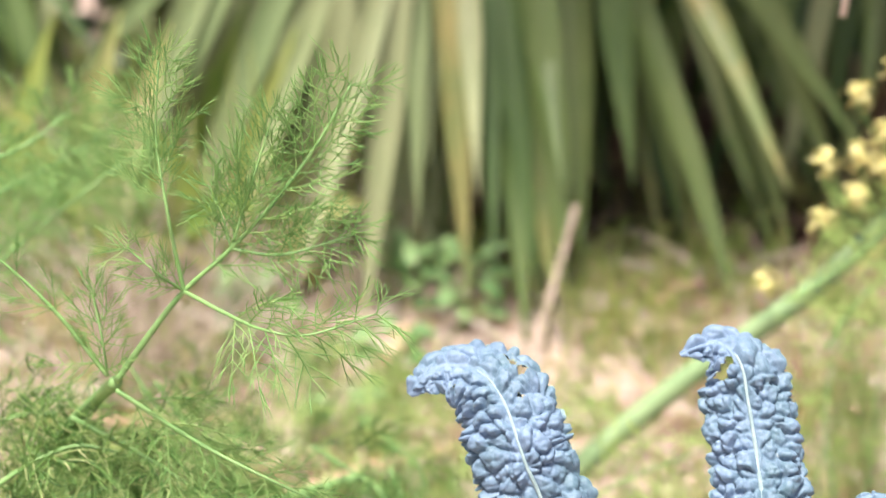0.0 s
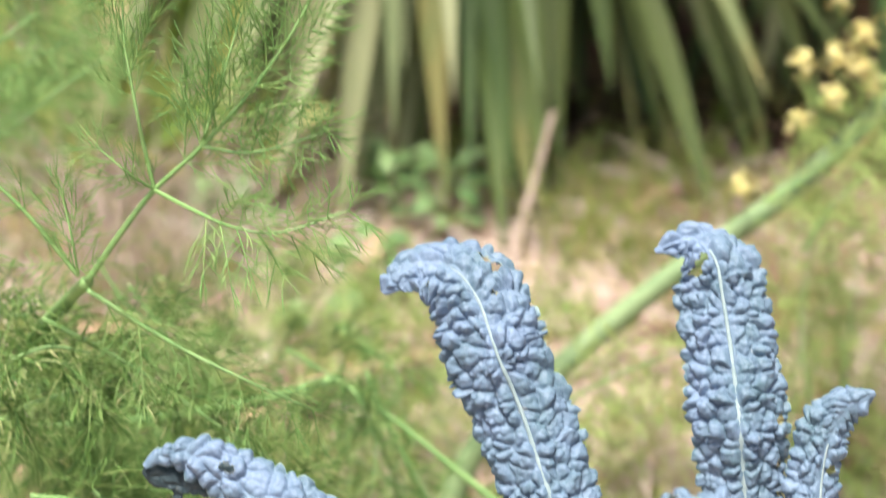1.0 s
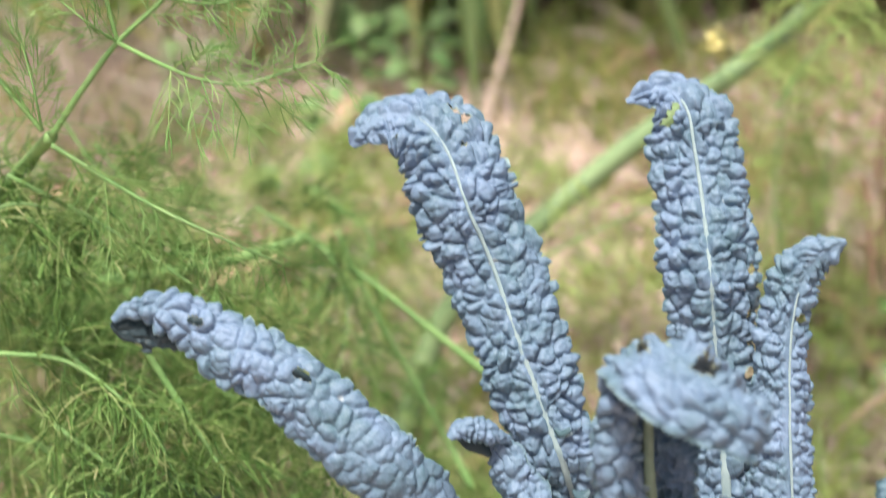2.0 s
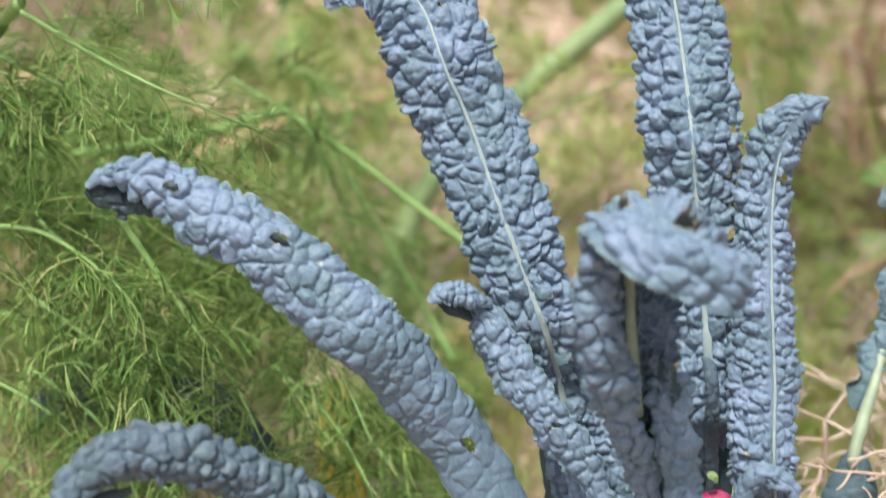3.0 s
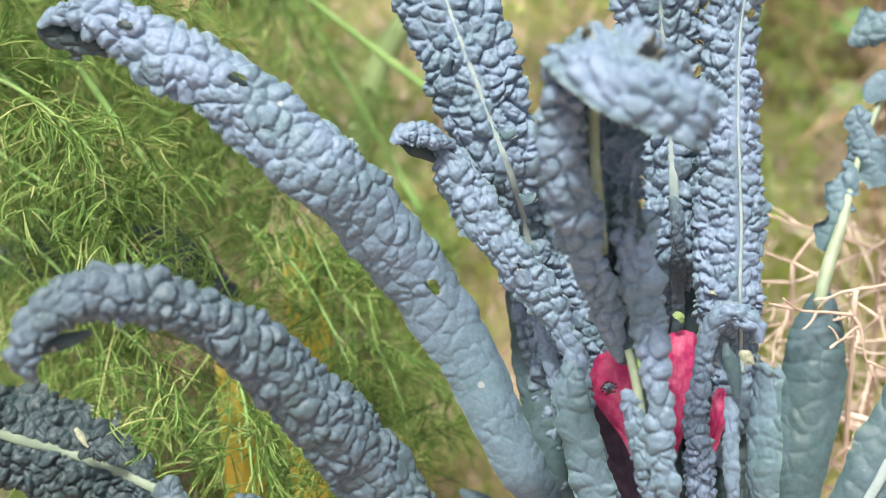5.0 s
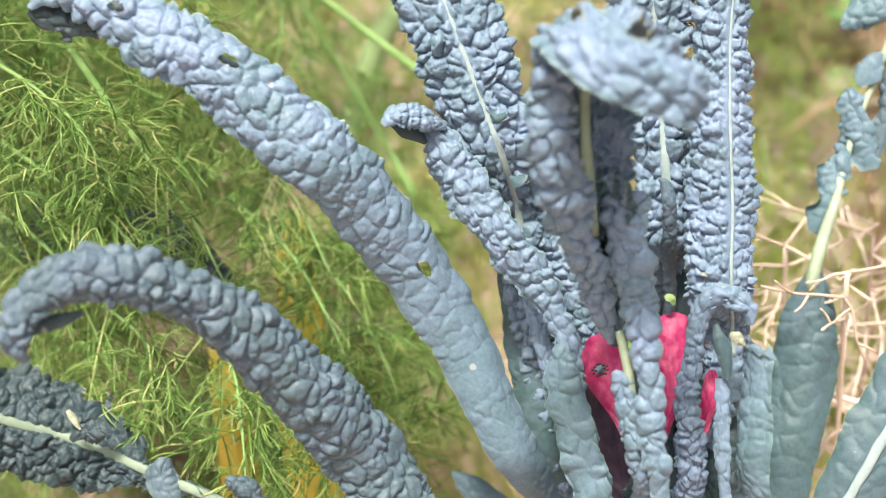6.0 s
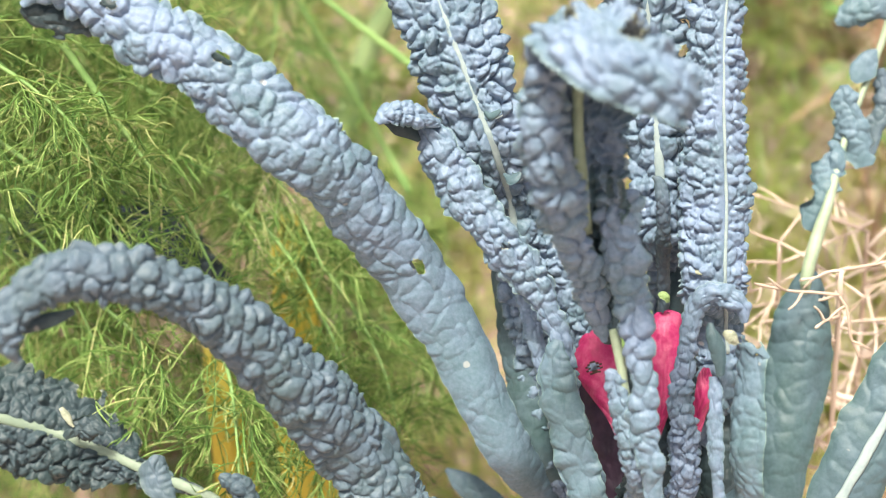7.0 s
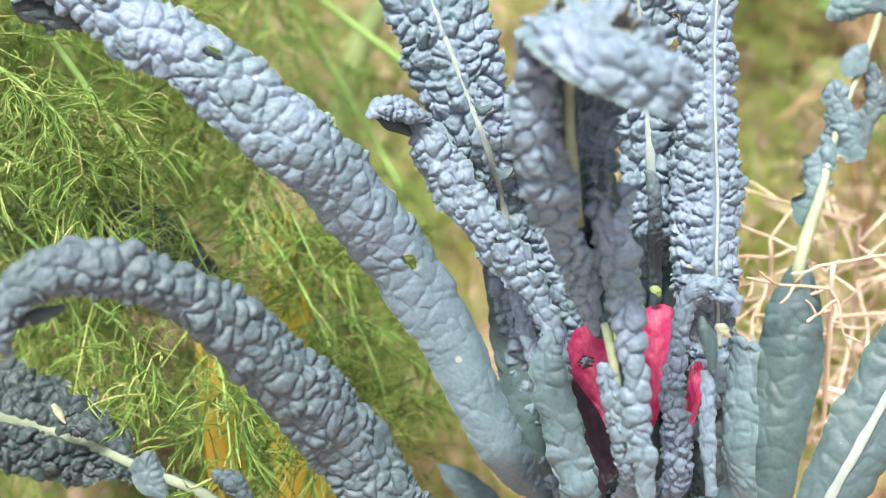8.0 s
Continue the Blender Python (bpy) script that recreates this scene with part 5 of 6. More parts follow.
fennel_frond(fennel, [(-0.2321, 0.9601, 0.5321), (-0.1962, 0.9463, 0.5134), (-0.1708, 0.9261, 0.4904), (-0.1611, 0.9024, 0.4530)], 0.0014, 0.0006, start=0.0, reach=0.058, count=8, seed=62, fil=0.05, droop=0.5, deep=1)
fennel_frond(fennel, [(-0.2575, 0.9769, 0.4787), (-0.2224, 0.9661, 0.4477), (-0.1921, 0.9405, 0.4175), (-0.1780, 0.9147, 0.3791)], 0.0014, 0.0006, start=0.0, reach=0.058, count=8, seed=63, fil=0.05, droop=0.5, deep=1)
fennel_frond(fennel, [(-0.2431, 1.0639, 0.5266), (-0.1990, 1.0513, 0.4862), (-0.1694, 1.0298, 0.4414), (-0.1627, 1.0037, 0.4001)], 0.0014, 0.0006, start=0.0, reach=0.058, count=8, seed=64, fil=0.05, droop=0.5, deep=1)
fennel_frond(fennel, [(-0.1992, 1.2115, 0.6958), (-0.1702, 1.201, 0.6561), (-0.1406, 1.1933, 0.6277), (-0.1151, 1.1776, 0.5857)], 0.0014, 0.0006, start=0.0, reach=0.058, count=8, seed=65, fil=0.05, droop=0.5, deep=1)
fennel_frond(fennel, [(-0.2243, 1.2225, 0.7112), (-0.1955, 1.2128, 0.6704), (-0.1657, 1.2129, 0.6588), (-0.1405, 1.1915, 0.5997)], 0.0014, 0.0006, start=0.0, reach=0.058, count=8, seed=66, fil=0.05, droop=0.5, deep=1)
fennel_frond(fennel, [(-0.2399, 1.2707, 0.6261), (-0.2091, 1.2617, 0.5909), (-0.1779, 1.2315, 0.5151), (-0.1506, 1.2326, 0.5099)], 0.0014, 0.0006, start=0.0, reach=0.058, count=8, seed=67, fil=0.05, droop=0.5, deep=1)
fennel_frond(fennel, [(-0.2202, 1.114, 0.6716), (-0.193, 1.1087, 0.6469), (-0.1654, 1.1012, 0.6203), (-0.1416, 1.0796, 0.5695)], 0.0014, 0.0006, start=0.0, reach=0.058, count=8, seed=68, fil=0.05, droop=0.5, deep=1)
fennel_frond(fennel, [(-0.198, 1.258, 0.5594), (-0.1663, 1.2412, 0.5143), (-0.1342, 1.245, 0.5138), (-0.1067, 1.2116, 0.4458)], 0.0014, 0.0006, start=0.0, reach=0.058, count=8, seed=69, fil=0.05, droop=0.5, deep=1)
fennel_frond(fennel, [(-0.1202, 1.1339, 0.601), (-0.0912, 1.1195, 0.5657), (-0.0623, 1.0926, 0.5117), (-0.0372, 1.0875, 0.5006)], 0.0014, 0.0006, start=0.0, reach=0.058, count=8, seed=70, fil=0.05, droop=0.5, deep=1)
fennel_frond(fennel, [(-0.248, 1.1456, 0.6428), (-0.22, 1.1291, 0.5932), (-0.1916, 1.1227, 0.5692), (-0.1669, 1.1101, 0.5373)], 0.0014, 0.0006, start=0.0, reach=0.058, count=8, seed=71, fil=0.05, droop=0.5, deep=1)
fennel_frond(fennel, [(-0.2858, 1.1599, 0.6603), (-0.2581, 1.158, 0.6398), (-0.23, 1.1339, 0.5737), (-0.2054, 1.1281, 0.5526)], 0.0014, 0.0006, start=0.0, reach=0.058, count=8, seed=72, fil=0.05, droop=0.5, deep=1)
fennel_frond(fennel, [(-0.2722, 1.1611, 0.6471), (-0.2442, 1.152, 0.6115), (-0.2157, 1.15, 0.5944), (-0.1909, 1.1273, 0.5396)], 0.0014, 0.0006, start=0.0, reach=0.058, count=8, seed=73, fil=0.05, droop=0.5, deep=1)
rng_back = np.random.default_rng(61)
for k in range(26):
    x, y, z = rng_back.uniform(-0.5, 0.12), rng_back.uniform(1.28, 1.55), rng_back.uniform(0.12, 0.52)
    lean_x = rng_back.uniform(-0.04, 0.08)
    fennel_frond(fennel, [(x, y, z), (x + lean_x, y - 0.02, z + 0.06), (x + 2 * lean_x, y - 0.04, z + 0.1)], 0.002, 0.0008, reach=0.085, count=10, seed=200 + k, fil=0.04, droop=0.5, deep=1 if x < -0.12 and k % 2 else 2)
for k in range(9):
    x, y, z = rng_back.uniform(-0.36, 0.02), rng_back.uniform(0.98, 1.2), rng_back.uniform(0.08, 0.22)
    fennel_frond(fennel, [(x - 0.03, y + 0.02, z - 0.04), (x, y, z), (x + 0.04, y - 0.02, z + 0.03)], 0.0018, 0.0008, reach=0.07, count=7, seed=240 + k, fil=0.045, droop=0.5, deep=1)
# soft fennel growth behind the stalks at the other side
fennel_frond(young_fennel, [(0.4549, 1.5185, 0.4002), (0.4694, 1.5528, 0.4848), (0.4829, 1.5868, 0.5827)], 0.002, 0.0008, start=0.0, reach=0.09, count=8, seed=70, fil=0.04, deep=2)
fennel_frond(young_fennel, [(0.4226, 1.5673, 0.3638), (0.432, 1.605, 0.4503), (0.4623, 1.6247, 0.519)], 0.002, 0.0008, start=0.0, reach=0.09, count=8, seed=71, fil=0.04, deep=2)
fennel_frond(young_fennel, [(0.5068, 1.4308, 0.1771), (0.5041, 1.4795, 0.2572), (0.4946, 1.5277, 0.3439)], 0.002, 0.0008, start=0.0, reach=0.09, count=8, seed=72, fil=0.04, deep=2)
fennel_frond(young_fennel, [(0.4626, 1.3538, 0.1329), (0.4615, 1.4105, 0.2186), (0.4585, 1.4568, 0.2973)], 0.002, 0.0008, start=0.0, reach=0.09, count=8, seed=73, fil=0.04, deep=2)
fennel_frond(young_fennel, [(0.5659, 1.5417, 0.1928), (0.5562, 1.5967, 0.289), (0.5505, 1.6439, 0.3875)], 0.002, 0.0008, start=0.0, reach=0.09, count=8, seed=74, fil=0.04, deep=2)
fennel_frond(young_fennel, [(0.5292, 1.4877, 0.2152), (0.5207, 1.5313, 0.2868), (0.5055, 1.5759, 0.3653)], 0.002, 0.0008, start=0.0, reach=0.09, count=8, seed=75, fil=0.04, deep=2)
fennel_frond(young_fennel, [(0.5014, 1.6223, 0.2249), (0.5211, 1.6578, 0.306), (0.5158, 1.6958, 0.3861)], 0.002, 0.0008, start=0.0, reach=0.09, count=8, seed=76, fil=0.04, deep=2)
fennel_frond(young_fennel, [(0.2747, 1.5588, 0.2229), (0.2767, 1.5991, 0.2985), (0.2722, 1.6415, 0.3868)], 0.002, 0.0008, start=0.0, reach=0.09, count=8, seed=77, fil=0.04, deep=2)
fennel_frond(young_fennel, [(0.0543, 1.4916, 0.2417), (0.0804, 1.5287, 0.3126), (0.0721, 1.568, 0.3955)], 0.002, 0.0008, start=0.0, reach=0.09, count=8, seed=78, fil=0.04, deep=2)
fennel_frond(young_fennel, [(0.1434, 1.3046, 0.1432), (0.1357, 1.3486, 0.2062), (0.1279, 1.3922, 0.276)], 0.002, 0.0008, start=0.0, reach=0.09, count=8, seed=79, fil=0.04, deep=2)
fennel_frond(young_fennel, [(0.1618, 1.1654, 0.1295), (0.1338, 1.1996, 0.1688), (0.1157, 1.2314, 0.2097)], 0.002, 0.0008, start=0.0, reach=0.09, count=8, seed=80, fil=0.04, deep=2)
fennel_frond(young_fennel, [(0.0176, 1.4921, 0.2672), (0.0077, 1.5304, 0.3391), (-0.0025, 1.5604, 0.402)], 0.002, 0.0008, start=0.0, reach=0.09, count=8, seed=81, fil=0.04, deep=2)
fennel_frond(young_fennel, [(-0.0904, 1.4488, 0.4763), (-0.112, 1.4735, 0.5357), (-0.0903, 1.5021, 0.6056)], 0.002, 0.0008, start=0.0, reach=0.09, count=8, seed=82, fil=0.04, deep=2)
fennel_frond(young_fennel, [(-0.0158, 1.5414, 0.4325), (-0.0212, 1.5644, 0.4846), (-0.0036, 1.586, 0.5377)], 0.002, 0.0008, start=0.0, reach=0.09, count=8, seed=83, fil=0.04, deep=2)
fennel_frond(young_fennel, [(0.068, 1.615, 0.3578), (0.0444, 1.6413, 0.412), (0.0329, 1.67, 0.4789)], 0.002, 0.0008, start=0.0, reach=0.09, count=8, seed=84, fil=0.04, deep=2)
fennel_frond(young_fennel, [(0.4203, 1.4912, 0.4512), (0.413, 1.5284, 0.5322), (0.4314, 1.5588, 0.6287)], 0.002, 0.0008, start=0.0, reach=0.09, count=8, seed=85, fil=0.04, deep=2)
fennel_frond(young_fennel, [(0.4795, 1.5802, 0.4349), (0.4718, 1.6185, 0.521), (0.4629, 1.6564, 0.6213)], 0.002, 0.0008, start=0.0, reach=0.09, count=8, seed=86, fil=0.04, deep=2)
fennel_frond(young_fennel, [(0.3392, 1.3933, 0.6999), (0.3774, 1.3916, 0.7264), (0.4285, 1.39, 0.7729)], 0.002, 0.0008, start=0.0, reach=0.09, count=8, seed=87, fil=0.04, deep=2)
fennel_frond(young_fennel, [(0.3917, 1.4638, 0.6268), (0.4224, 1.4713, 0.6745), (0.4669, 1.4697, 0.7134)], 0.002, 0.0008, start=0.0, reach=0.09, count=8, seed=88, fil=0.04, deep=2)
# -- end of leaves and sprays --
kale_trunk(kale, (CROWN[0] + 0.02, CROWN[1] + 0.02, float(ground_z(0.2, 0.82)) - 0.02), tuple(CROWN + np.array((0, 0, 0.02))), 0.017)
kale_trunk(small_kale, (0.06, 1.3, float(ground_z(0.06, 1.3)) - 0.02), (0.02, 1.22, 0.25), 0.014)


# ---- strap-leaved clump on the bank ----
def strap_leaf(plant, points, width, seed, skin=None):
    """A long keeled strap leaf: folded along the middle, tapering to a point."""
    q, s = glide(points, 26)
    t = unit(np.gradient(q, axis=0))
    sd = unit(np.cross(t, np.array([0.15 * math.sin(seed), -1.0, 0.35])))
    nm = np.cross(sd, t)
    u = np.linspace(0, 1, 26)
    half = width / 2 * np.minimum(1, 0.55 + u * 2) * np.clip((1 - u) * 3.2, 0.03, 1)
    v = np.array([-1, -0.5, 0, 0.5, 1])
    verts = q[:, None] + v[None, :, None] * half[:, None, None] * sd[:, None] + (np.abs(v)[None, :, None] ** 1.3) * half[:, None, None] * 0.35 * nm[:, None]
    back = verts - 0.0012 * nm[:, None]
    i, j = np.meshgrid(np.arange(25), np.arange(4), indexing="ij")
    a = (i * 5 + j).reshape(-1)
    fr = np.stack([a, a + 1, a + 6, a + 5], -1)
    sheet("leaf", np.vstack([verts.reshape(-1, 3), back.reshape(-1, 3)]), np.vstack([fr, fr[:, ::-1] + 130]), [skin or STRAP], plant)


def strap_clump(at, crown, leaves, reach, drop, seed, label):
    """A clump whose straps rise a little from a crown on a short trunk, then hang outward and down."""
    g = float(ground_z(*at))
    plant = thing("flax_plant", (at[0], at[1], g), label, "flax plant", "flax clumps on the bank")
    rng = np.random.default_rng(seed)
    c = np.array([at[0], at[1], g + crown])
    v, f = tube_mesh(np.array([[at[0], at[1], g - 0.03], [at[0] + 0.02, at[1], g + crown * 0.5], c]), np.array([0.09, 0.07, 0.05]), 12)
    sheet("trunk", v, f, [DEAD], plant, "short brown fibrous trunk")
    for k in range(leaves):
        ang = rng.uniform(-2.95, -0.2) if k < leaves * 0.85 else rng.uniform(-0.2, 3.3)
        out = reach * rng.uniform(0.25, 1.0)
        fall = min(drop * rng.uniform(0.55, 1.12), crown - 0.03)
        d = np.array([math.cos(ang), math.sin(ang) * 0.8, 0])
        b = c + np.array([rng.normal() * 0.03, rng.normal() * 0.03, -rng.uniform(0, 0.12)])
        rise = rng.uniform(0.0, 0.09)
        turn = np.array([rng.normal() * 0.03, rng.normal() * 0.03, 0])
        pts = [b, b + d * out * 0.3 + [0, 0, rise], b + d * out * 0.55 + [0, 0, rise - fall * 0.2], b + d * out * 0.78 + turn + [0, 0, -fall * 0.55],
               b + d * out + turn * 2 + [0, 0, -fall]]
        # Left-hanging leaves mostly pale: yellowing, plus that side's brighter light put into colour.
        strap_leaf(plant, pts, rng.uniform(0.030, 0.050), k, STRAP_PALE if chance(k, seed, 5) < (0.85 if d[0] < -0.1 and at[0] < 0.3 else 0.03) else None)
    return plant


strap_clump((0.10, 2.56), 0.66, 104, 0.66, 0.72, 11, "large clump of arching strap-shaped flax leaves, green and yellowing")
strap_clump((-0.98, 3.05), 0.6, 34, 0.55, 0.5, 12, "clump of drooping olive strap leaves on the bank")
strap_clump((0.82, 2.72), 0.66, 30, 0.62, 0.6, 13, "dark clump of drooping strap leaves on the bank")
strap_clump((0.50, 3.35), 1.0, 44, 0.7, 0.9, 14, "tall flax clump standing behind the others")
strap_clump((-0.35, 3.4), 1.0, 44, 0.7, 0.9, 15, "tall flax clump with hanging leaves behind")
strap_clump((1.4, 3.6), 1.0, 40, 0.7, 0.9, 16, "tall shaded flax clump at the back")
strap_clump((-1.25, 3.2), 0.9, 40, 0.7, 0.8, 17, "olive flax clump at the edge of the bank")


# ---- flowering stalk ----
def flowering_stalk():
    plant = thing("flowering_fennel", (0.0, 1.5, float(ground_z(0.0, 1.5))), "leaning green stalk with pale yellow flower heads", "flowering stalk")
    q, s = glide([(0.02, 1.5, float(ground_z(0.02, 1.5))), (0.08, 1.53, 0.38), (0.157, 1.549, 0.459), (0.273, 1.572, 0.553), (0.384, 1.577, 0.635), (0.449, 1.578, 0.694), (0.52, 1.575, 0.77), (0.6, 1.57, 0.85)], 80)
    v, f = tube_mesh(q, np.linspace(0.0145, 0.0095, 80), 12)
    sheet("stalk", v, f, [GREEN_STALK], plant, "thick smooth green stalk")
    rng = np.random.default_rng(5)
    for c in ((0.405, 1.56, 0.785), (0.435, 1.553, 0.792), (0.434, 1.566, 0.85), (0.461, 1.551, 0.814), (0.456, 1.545, 0.782), (0.402, 1.547, 0.729),
              (0.433, 1.545, 0.754), (0.349, 1.542, 0.667), (0.492, 1.55, 0.83), (0.475, 1.56, 0.76), (0.51, 1.56, 0.79), (0.47, 1.57, 0.87)):
        c = np.array(c)
        root = q[int(np.argmin(np.linalg.norm(q - c - np.array([0.02, 0, -0.05]), axis=1)))]
        stem, _ = glide([root, (root + c) / 2 + np.array([0.0, 0.0, -0.01]), c - np.array([0, 0, 0.008])], 12)
        v, f = tube_mesh(stem, np.linspace(0.0012, 0.0008, 12), 6)
        sheet("flower_stem", v, f, [FENNEL_STEM], plant)
        vs, fs, off = [], [], 0
        for _ in range(44):
            d = unit(rng.normal(size=3) + np.array([0, -0.2, 0.7]))
            e = c + d * rng.uniform(0.005, 0.017)
            for k in range(4):
                w = k * math.pi / 2 + rng.random()
                x, y = unit(np.cross(d, [0.3, 0.9, 0.2])), unit(np.cross(d, np.cross(d, [0.3, 0.9, 0.2])))
                g = math.cos(w) * x + math.sin(w) * y
                hsd = np.cross(d, g)
                vs += [e, e + g * 0.0022 + hsd * 0.0014 + d * 0.001, e + g * 0.0042 + d * 0.0018, e + g * 0.0022 - hsd * 0.0014 + d * 0.001]
                fs.append([off, off + 1, off + 2, off + 3])
                off += 4
        sheet("flower_head", np.array(vs), fs, [FLORET], plant, "pale yellow flower head")
    q, s = glide([(0.445, 1.57, 0.67), (0.462, 1.58, 0.69), (0.48, 1.585, 0.715), (0.505, 1.585, 0.745)], 20)
    v, f = tube_mesh(q, 0.009 * np.sin(np.linspace(0.15, 3.0, 20)), 10, 0.5)
    sheet("bud_sheath", v, f, [FLORET], plant, "pale yellow-green leaf sheath")


flowering_stalk()


# ---- dead stems, straw, dry weed ----
def twig(name, pts, r0, r1, mat, label, category, group=""):
    q, s = glide(pts, 40)
    wob = 1 + 0.25 * (soft_noise(s / 0.01, s * 0, 4) - 0.5)
    v, f = tube_mesh(q, np.linspace(r0, r1, 40) * wob, 8)
    return tagged(sheet(name, v, f, [mat]), label, category, group)


twig("dry_stick", [(0.165, 2.05, float(ground_z(0.165, 2.05)) - 0.01), (0.176, 2.071, 0.45), (0.20, 2.10, 0.52), (0.222, 2.116, 0.60)], 0.0062, 0.0046, STRAW, "pale pinkish dry stick standing in the weeds", "stick")
twig("dry_twig", [(0.379, 1.436, 0.945), (0.39, 1.44, 0.99), (0.45, 1.45, 1.06), (0.6, 1.47, 0.95), (0.74, 1.5, float(ground_z(0.74, 1.5)))], 0.003, 0.004, STRAW, "thin dry brown stem bent over from the bank", "twig")


def fallen_strap(pts, width, mat, label):
    q, s = glide([(x, y, float(ground_z(x, y)) + h) for x, y, h in pts], 30)
    t = unit(np.gradient(q, axis=0))
    sd = unit(np.cross(t, (0, 0, 1.0)))
    half = width / 2 * np.sin(np.linspace(0.25, 2.9, 30))
    top = q[:, None] + np.array([-1, 0, 1.0])[None, :, None] * half[:, None, None] * sd[:, None] + np.array([0.004, 0, 0.004])[None, :, None] * np.array([0, 0, 1.0])
    low = top - np.array([0, 0, 0.003])
    a = np.array([i * 3 + j for i in range(29) for j in range(2)])
    fr = np.stack([a, a + 1, a + 4, a + 3], -1)
    return tagged(sheet("fallen_leaf", np.vstack([top.reshape(-1, 3), low.reshape(-1, 3)]), np.vstack([fr, fr[:, ::-1] + 90]), [mat]), label, "dry leaf", "fallen strap leaves")


fallen_strap([(-0.24, 1.68, 0.03), (-0.1, 1.74, 0.05), (0.02, 1.78, 0.06), (0.15, 1.82, 0.03)], 0.032, DEAD, "long pinkish dry strap leaf lying on the soil")
fallen_strap([(0.05, 1.45, 0.02), (0.15, 1.5, 0.04), (0.3, 1.52, 0.02)], 0.03, DEAD, "brown dry strap leaf lying on the soil")
fallen_strap([(-0.5, 1.9, 0.02), (-0.36, 1.85, 0.06), (-0.2, 1.9, 0.02)], 0.03, DEAD, "bleached dry strap leaf on the bank")
for k, (x, y) in enumerate(((-0.56, 2.32), (-0.47, 2.36), (-0.30, 2.42), (-0.22, 2.24), (-0.38, 2.2))):
    g = float(ground_z(x, y))
    plant = thing("yellow_strap_plant", (x, y, g), "tuft of yellowing upright strap leaves on the bank", "strap plant", "yellowing strap plants")
    strap_leaf(plant, [(x - 0.03, y, g), (x - 0.02, y - 0.01, g + 0.12), (x + 0.02, y - 0.02, g + 0.26), (x + 0.07, y - 0.02, g + 0.4)], 0.036, k, GRASS)
    strap_leaf(plant, [(x - 0.02, y, g), (x - 0.05, y - 0.02, g + 0.1), (x - 0.10, y - 0.03, g + 0.22), (x - 0.16, y - 0.04, g + 0.3)], 0.03, k + 5, GRASS)
    strap_leaf(plant, [(x, y, g), (x + 0.06, y - 0.02, g + 0.1), (x + 0.13, y - 0.04, g + 0.16), (x + 0.2, y - 0.05, g + 0.14)], 0.03, k + 9, GRASS)


rng_bank = np.random.default_rng(44)
for k in range(16):
    x, y, a = rng_bank.uniform(-0.6, 0.8), rng_bank.uniform(1.45, 2.3), rng_bank.uniform(0, 3.14)
    ln = rng_bank.uniform(0.06, 0.16)
    fallen_strap([(x - math.cos(a) * ln, y - math.sin(a) * ln * 0.6, 0.012), (x, y, 0.03), (x + math.cos(a) * ln, y + math.sin(a) * ln * 0.6, 0.012)], rng_bank.uniform(0.016, 0.032), DEAD, "brown curled dry strap leaf lying on the soil")


def dry_weed(at, strands, seed, label, reach=0.11):
    plant = thing("dry_weed", (at[0], at[1], float(ground_z(at[0], at[1]))), label, "dry weed", "dead weeds")
    rng = np.random.default_rng(seed)
    stem, _ = glide([(at[0] + 0.03, at[1] + 0.03, float(ground_z(at[0] + 0.03, at[1] + 0.03)) - 0.01), (at[0] + 0.02, at[1] + 0.02, at[2] * 0.6), at], 30)
    v, f = tube_mesh(stem, np.linspace(0.0028, 0.0016, 30), 8)
    sheet("stem", v, f, [STRAW], plant)
    for _ in range(strands):
        d = unit(rng.normal(size=3) * np.array([1.0, 0.7, 0.6]) + np.array([0, 0, 0.15]))
        bend = unit(rng.normal(size=3) + np.array([0, 0, -0.5]))
        ln = reach * rng.uniform(0.4, 1.1)
        u = np.linspace(0, 1, 14)[:, None]
        base = stem[rng.integers(20, 30)]
        p = base + d * u * ln + bend * ln * 0.12 * u ** 2 + 0.0006 * np.sin(u * 9 + rng.random() * 6) * rng.normal(size=3)
        knot = 1 + 0.6 * np.exp(-((np.linspace(0, 1, 14) - 0.93) / 0.06) ** 2)
        v, f = tube_mesh(p, np.linspace(0.0012, 0.0007, 14) * knot, 6)
        strand = sheet("strand", v, f, [STRAW], plant)
        for i in (6, 9):
            fork = unit(p[i + 1] - p[i] + rng.normal(size=3) * 0.006)
            w = np.linspace(0, 1, 7)[:, None]
            v, f = tube_mesh(p[i] + fork * w * ln * 0.32 + bend * w ** 2 * ln * 0.1, np.linspace(0.0010, 0.0006, 7), 6)
            sheet("twiglet", v, f, [STRAW], strand)


dry_weed((0.3282, 0.8277, 0.5350), 24, 21, "pale straw-coloured dead weed with curled branching strands", 0.055)
dry_weed((0.3193, 0.9225, 0.4960), 26, 22, "bleached tangle of dead weed strands", 0.09)
dry_weed((0.3908, 0.9541, 0.4810), 30, 23, "bleached dead weed with thin bent strands", 0.09)
for k, (x, y, h, lx) in enumerate(((0.50, 1.75, 0.20, 0.02), (0.54, 1.8, 0.22, -0.04), (0.58, 1.72, 0.24, 0.05), (0.47, 1.85, 0.2, -0.02), (0.62, 1.85, 0.25, 0.03), (0.52, 1.65, 0.22, -0.05), (0.56, 1.6, 0.24, -0.03), (0.6, 1.55, 0.26, 0.02))):
    g = float(ground_z(x, y))
    twig("dead_stem", [(x, y, g - 0.01), (x + lx * 0.4, y, g + h * 0.5), (x + lx, y + 0.01, g + h)], 0.006, 0.003, DEAD, "brown dead upright stem", "dead stem", "dead stems on the bank")
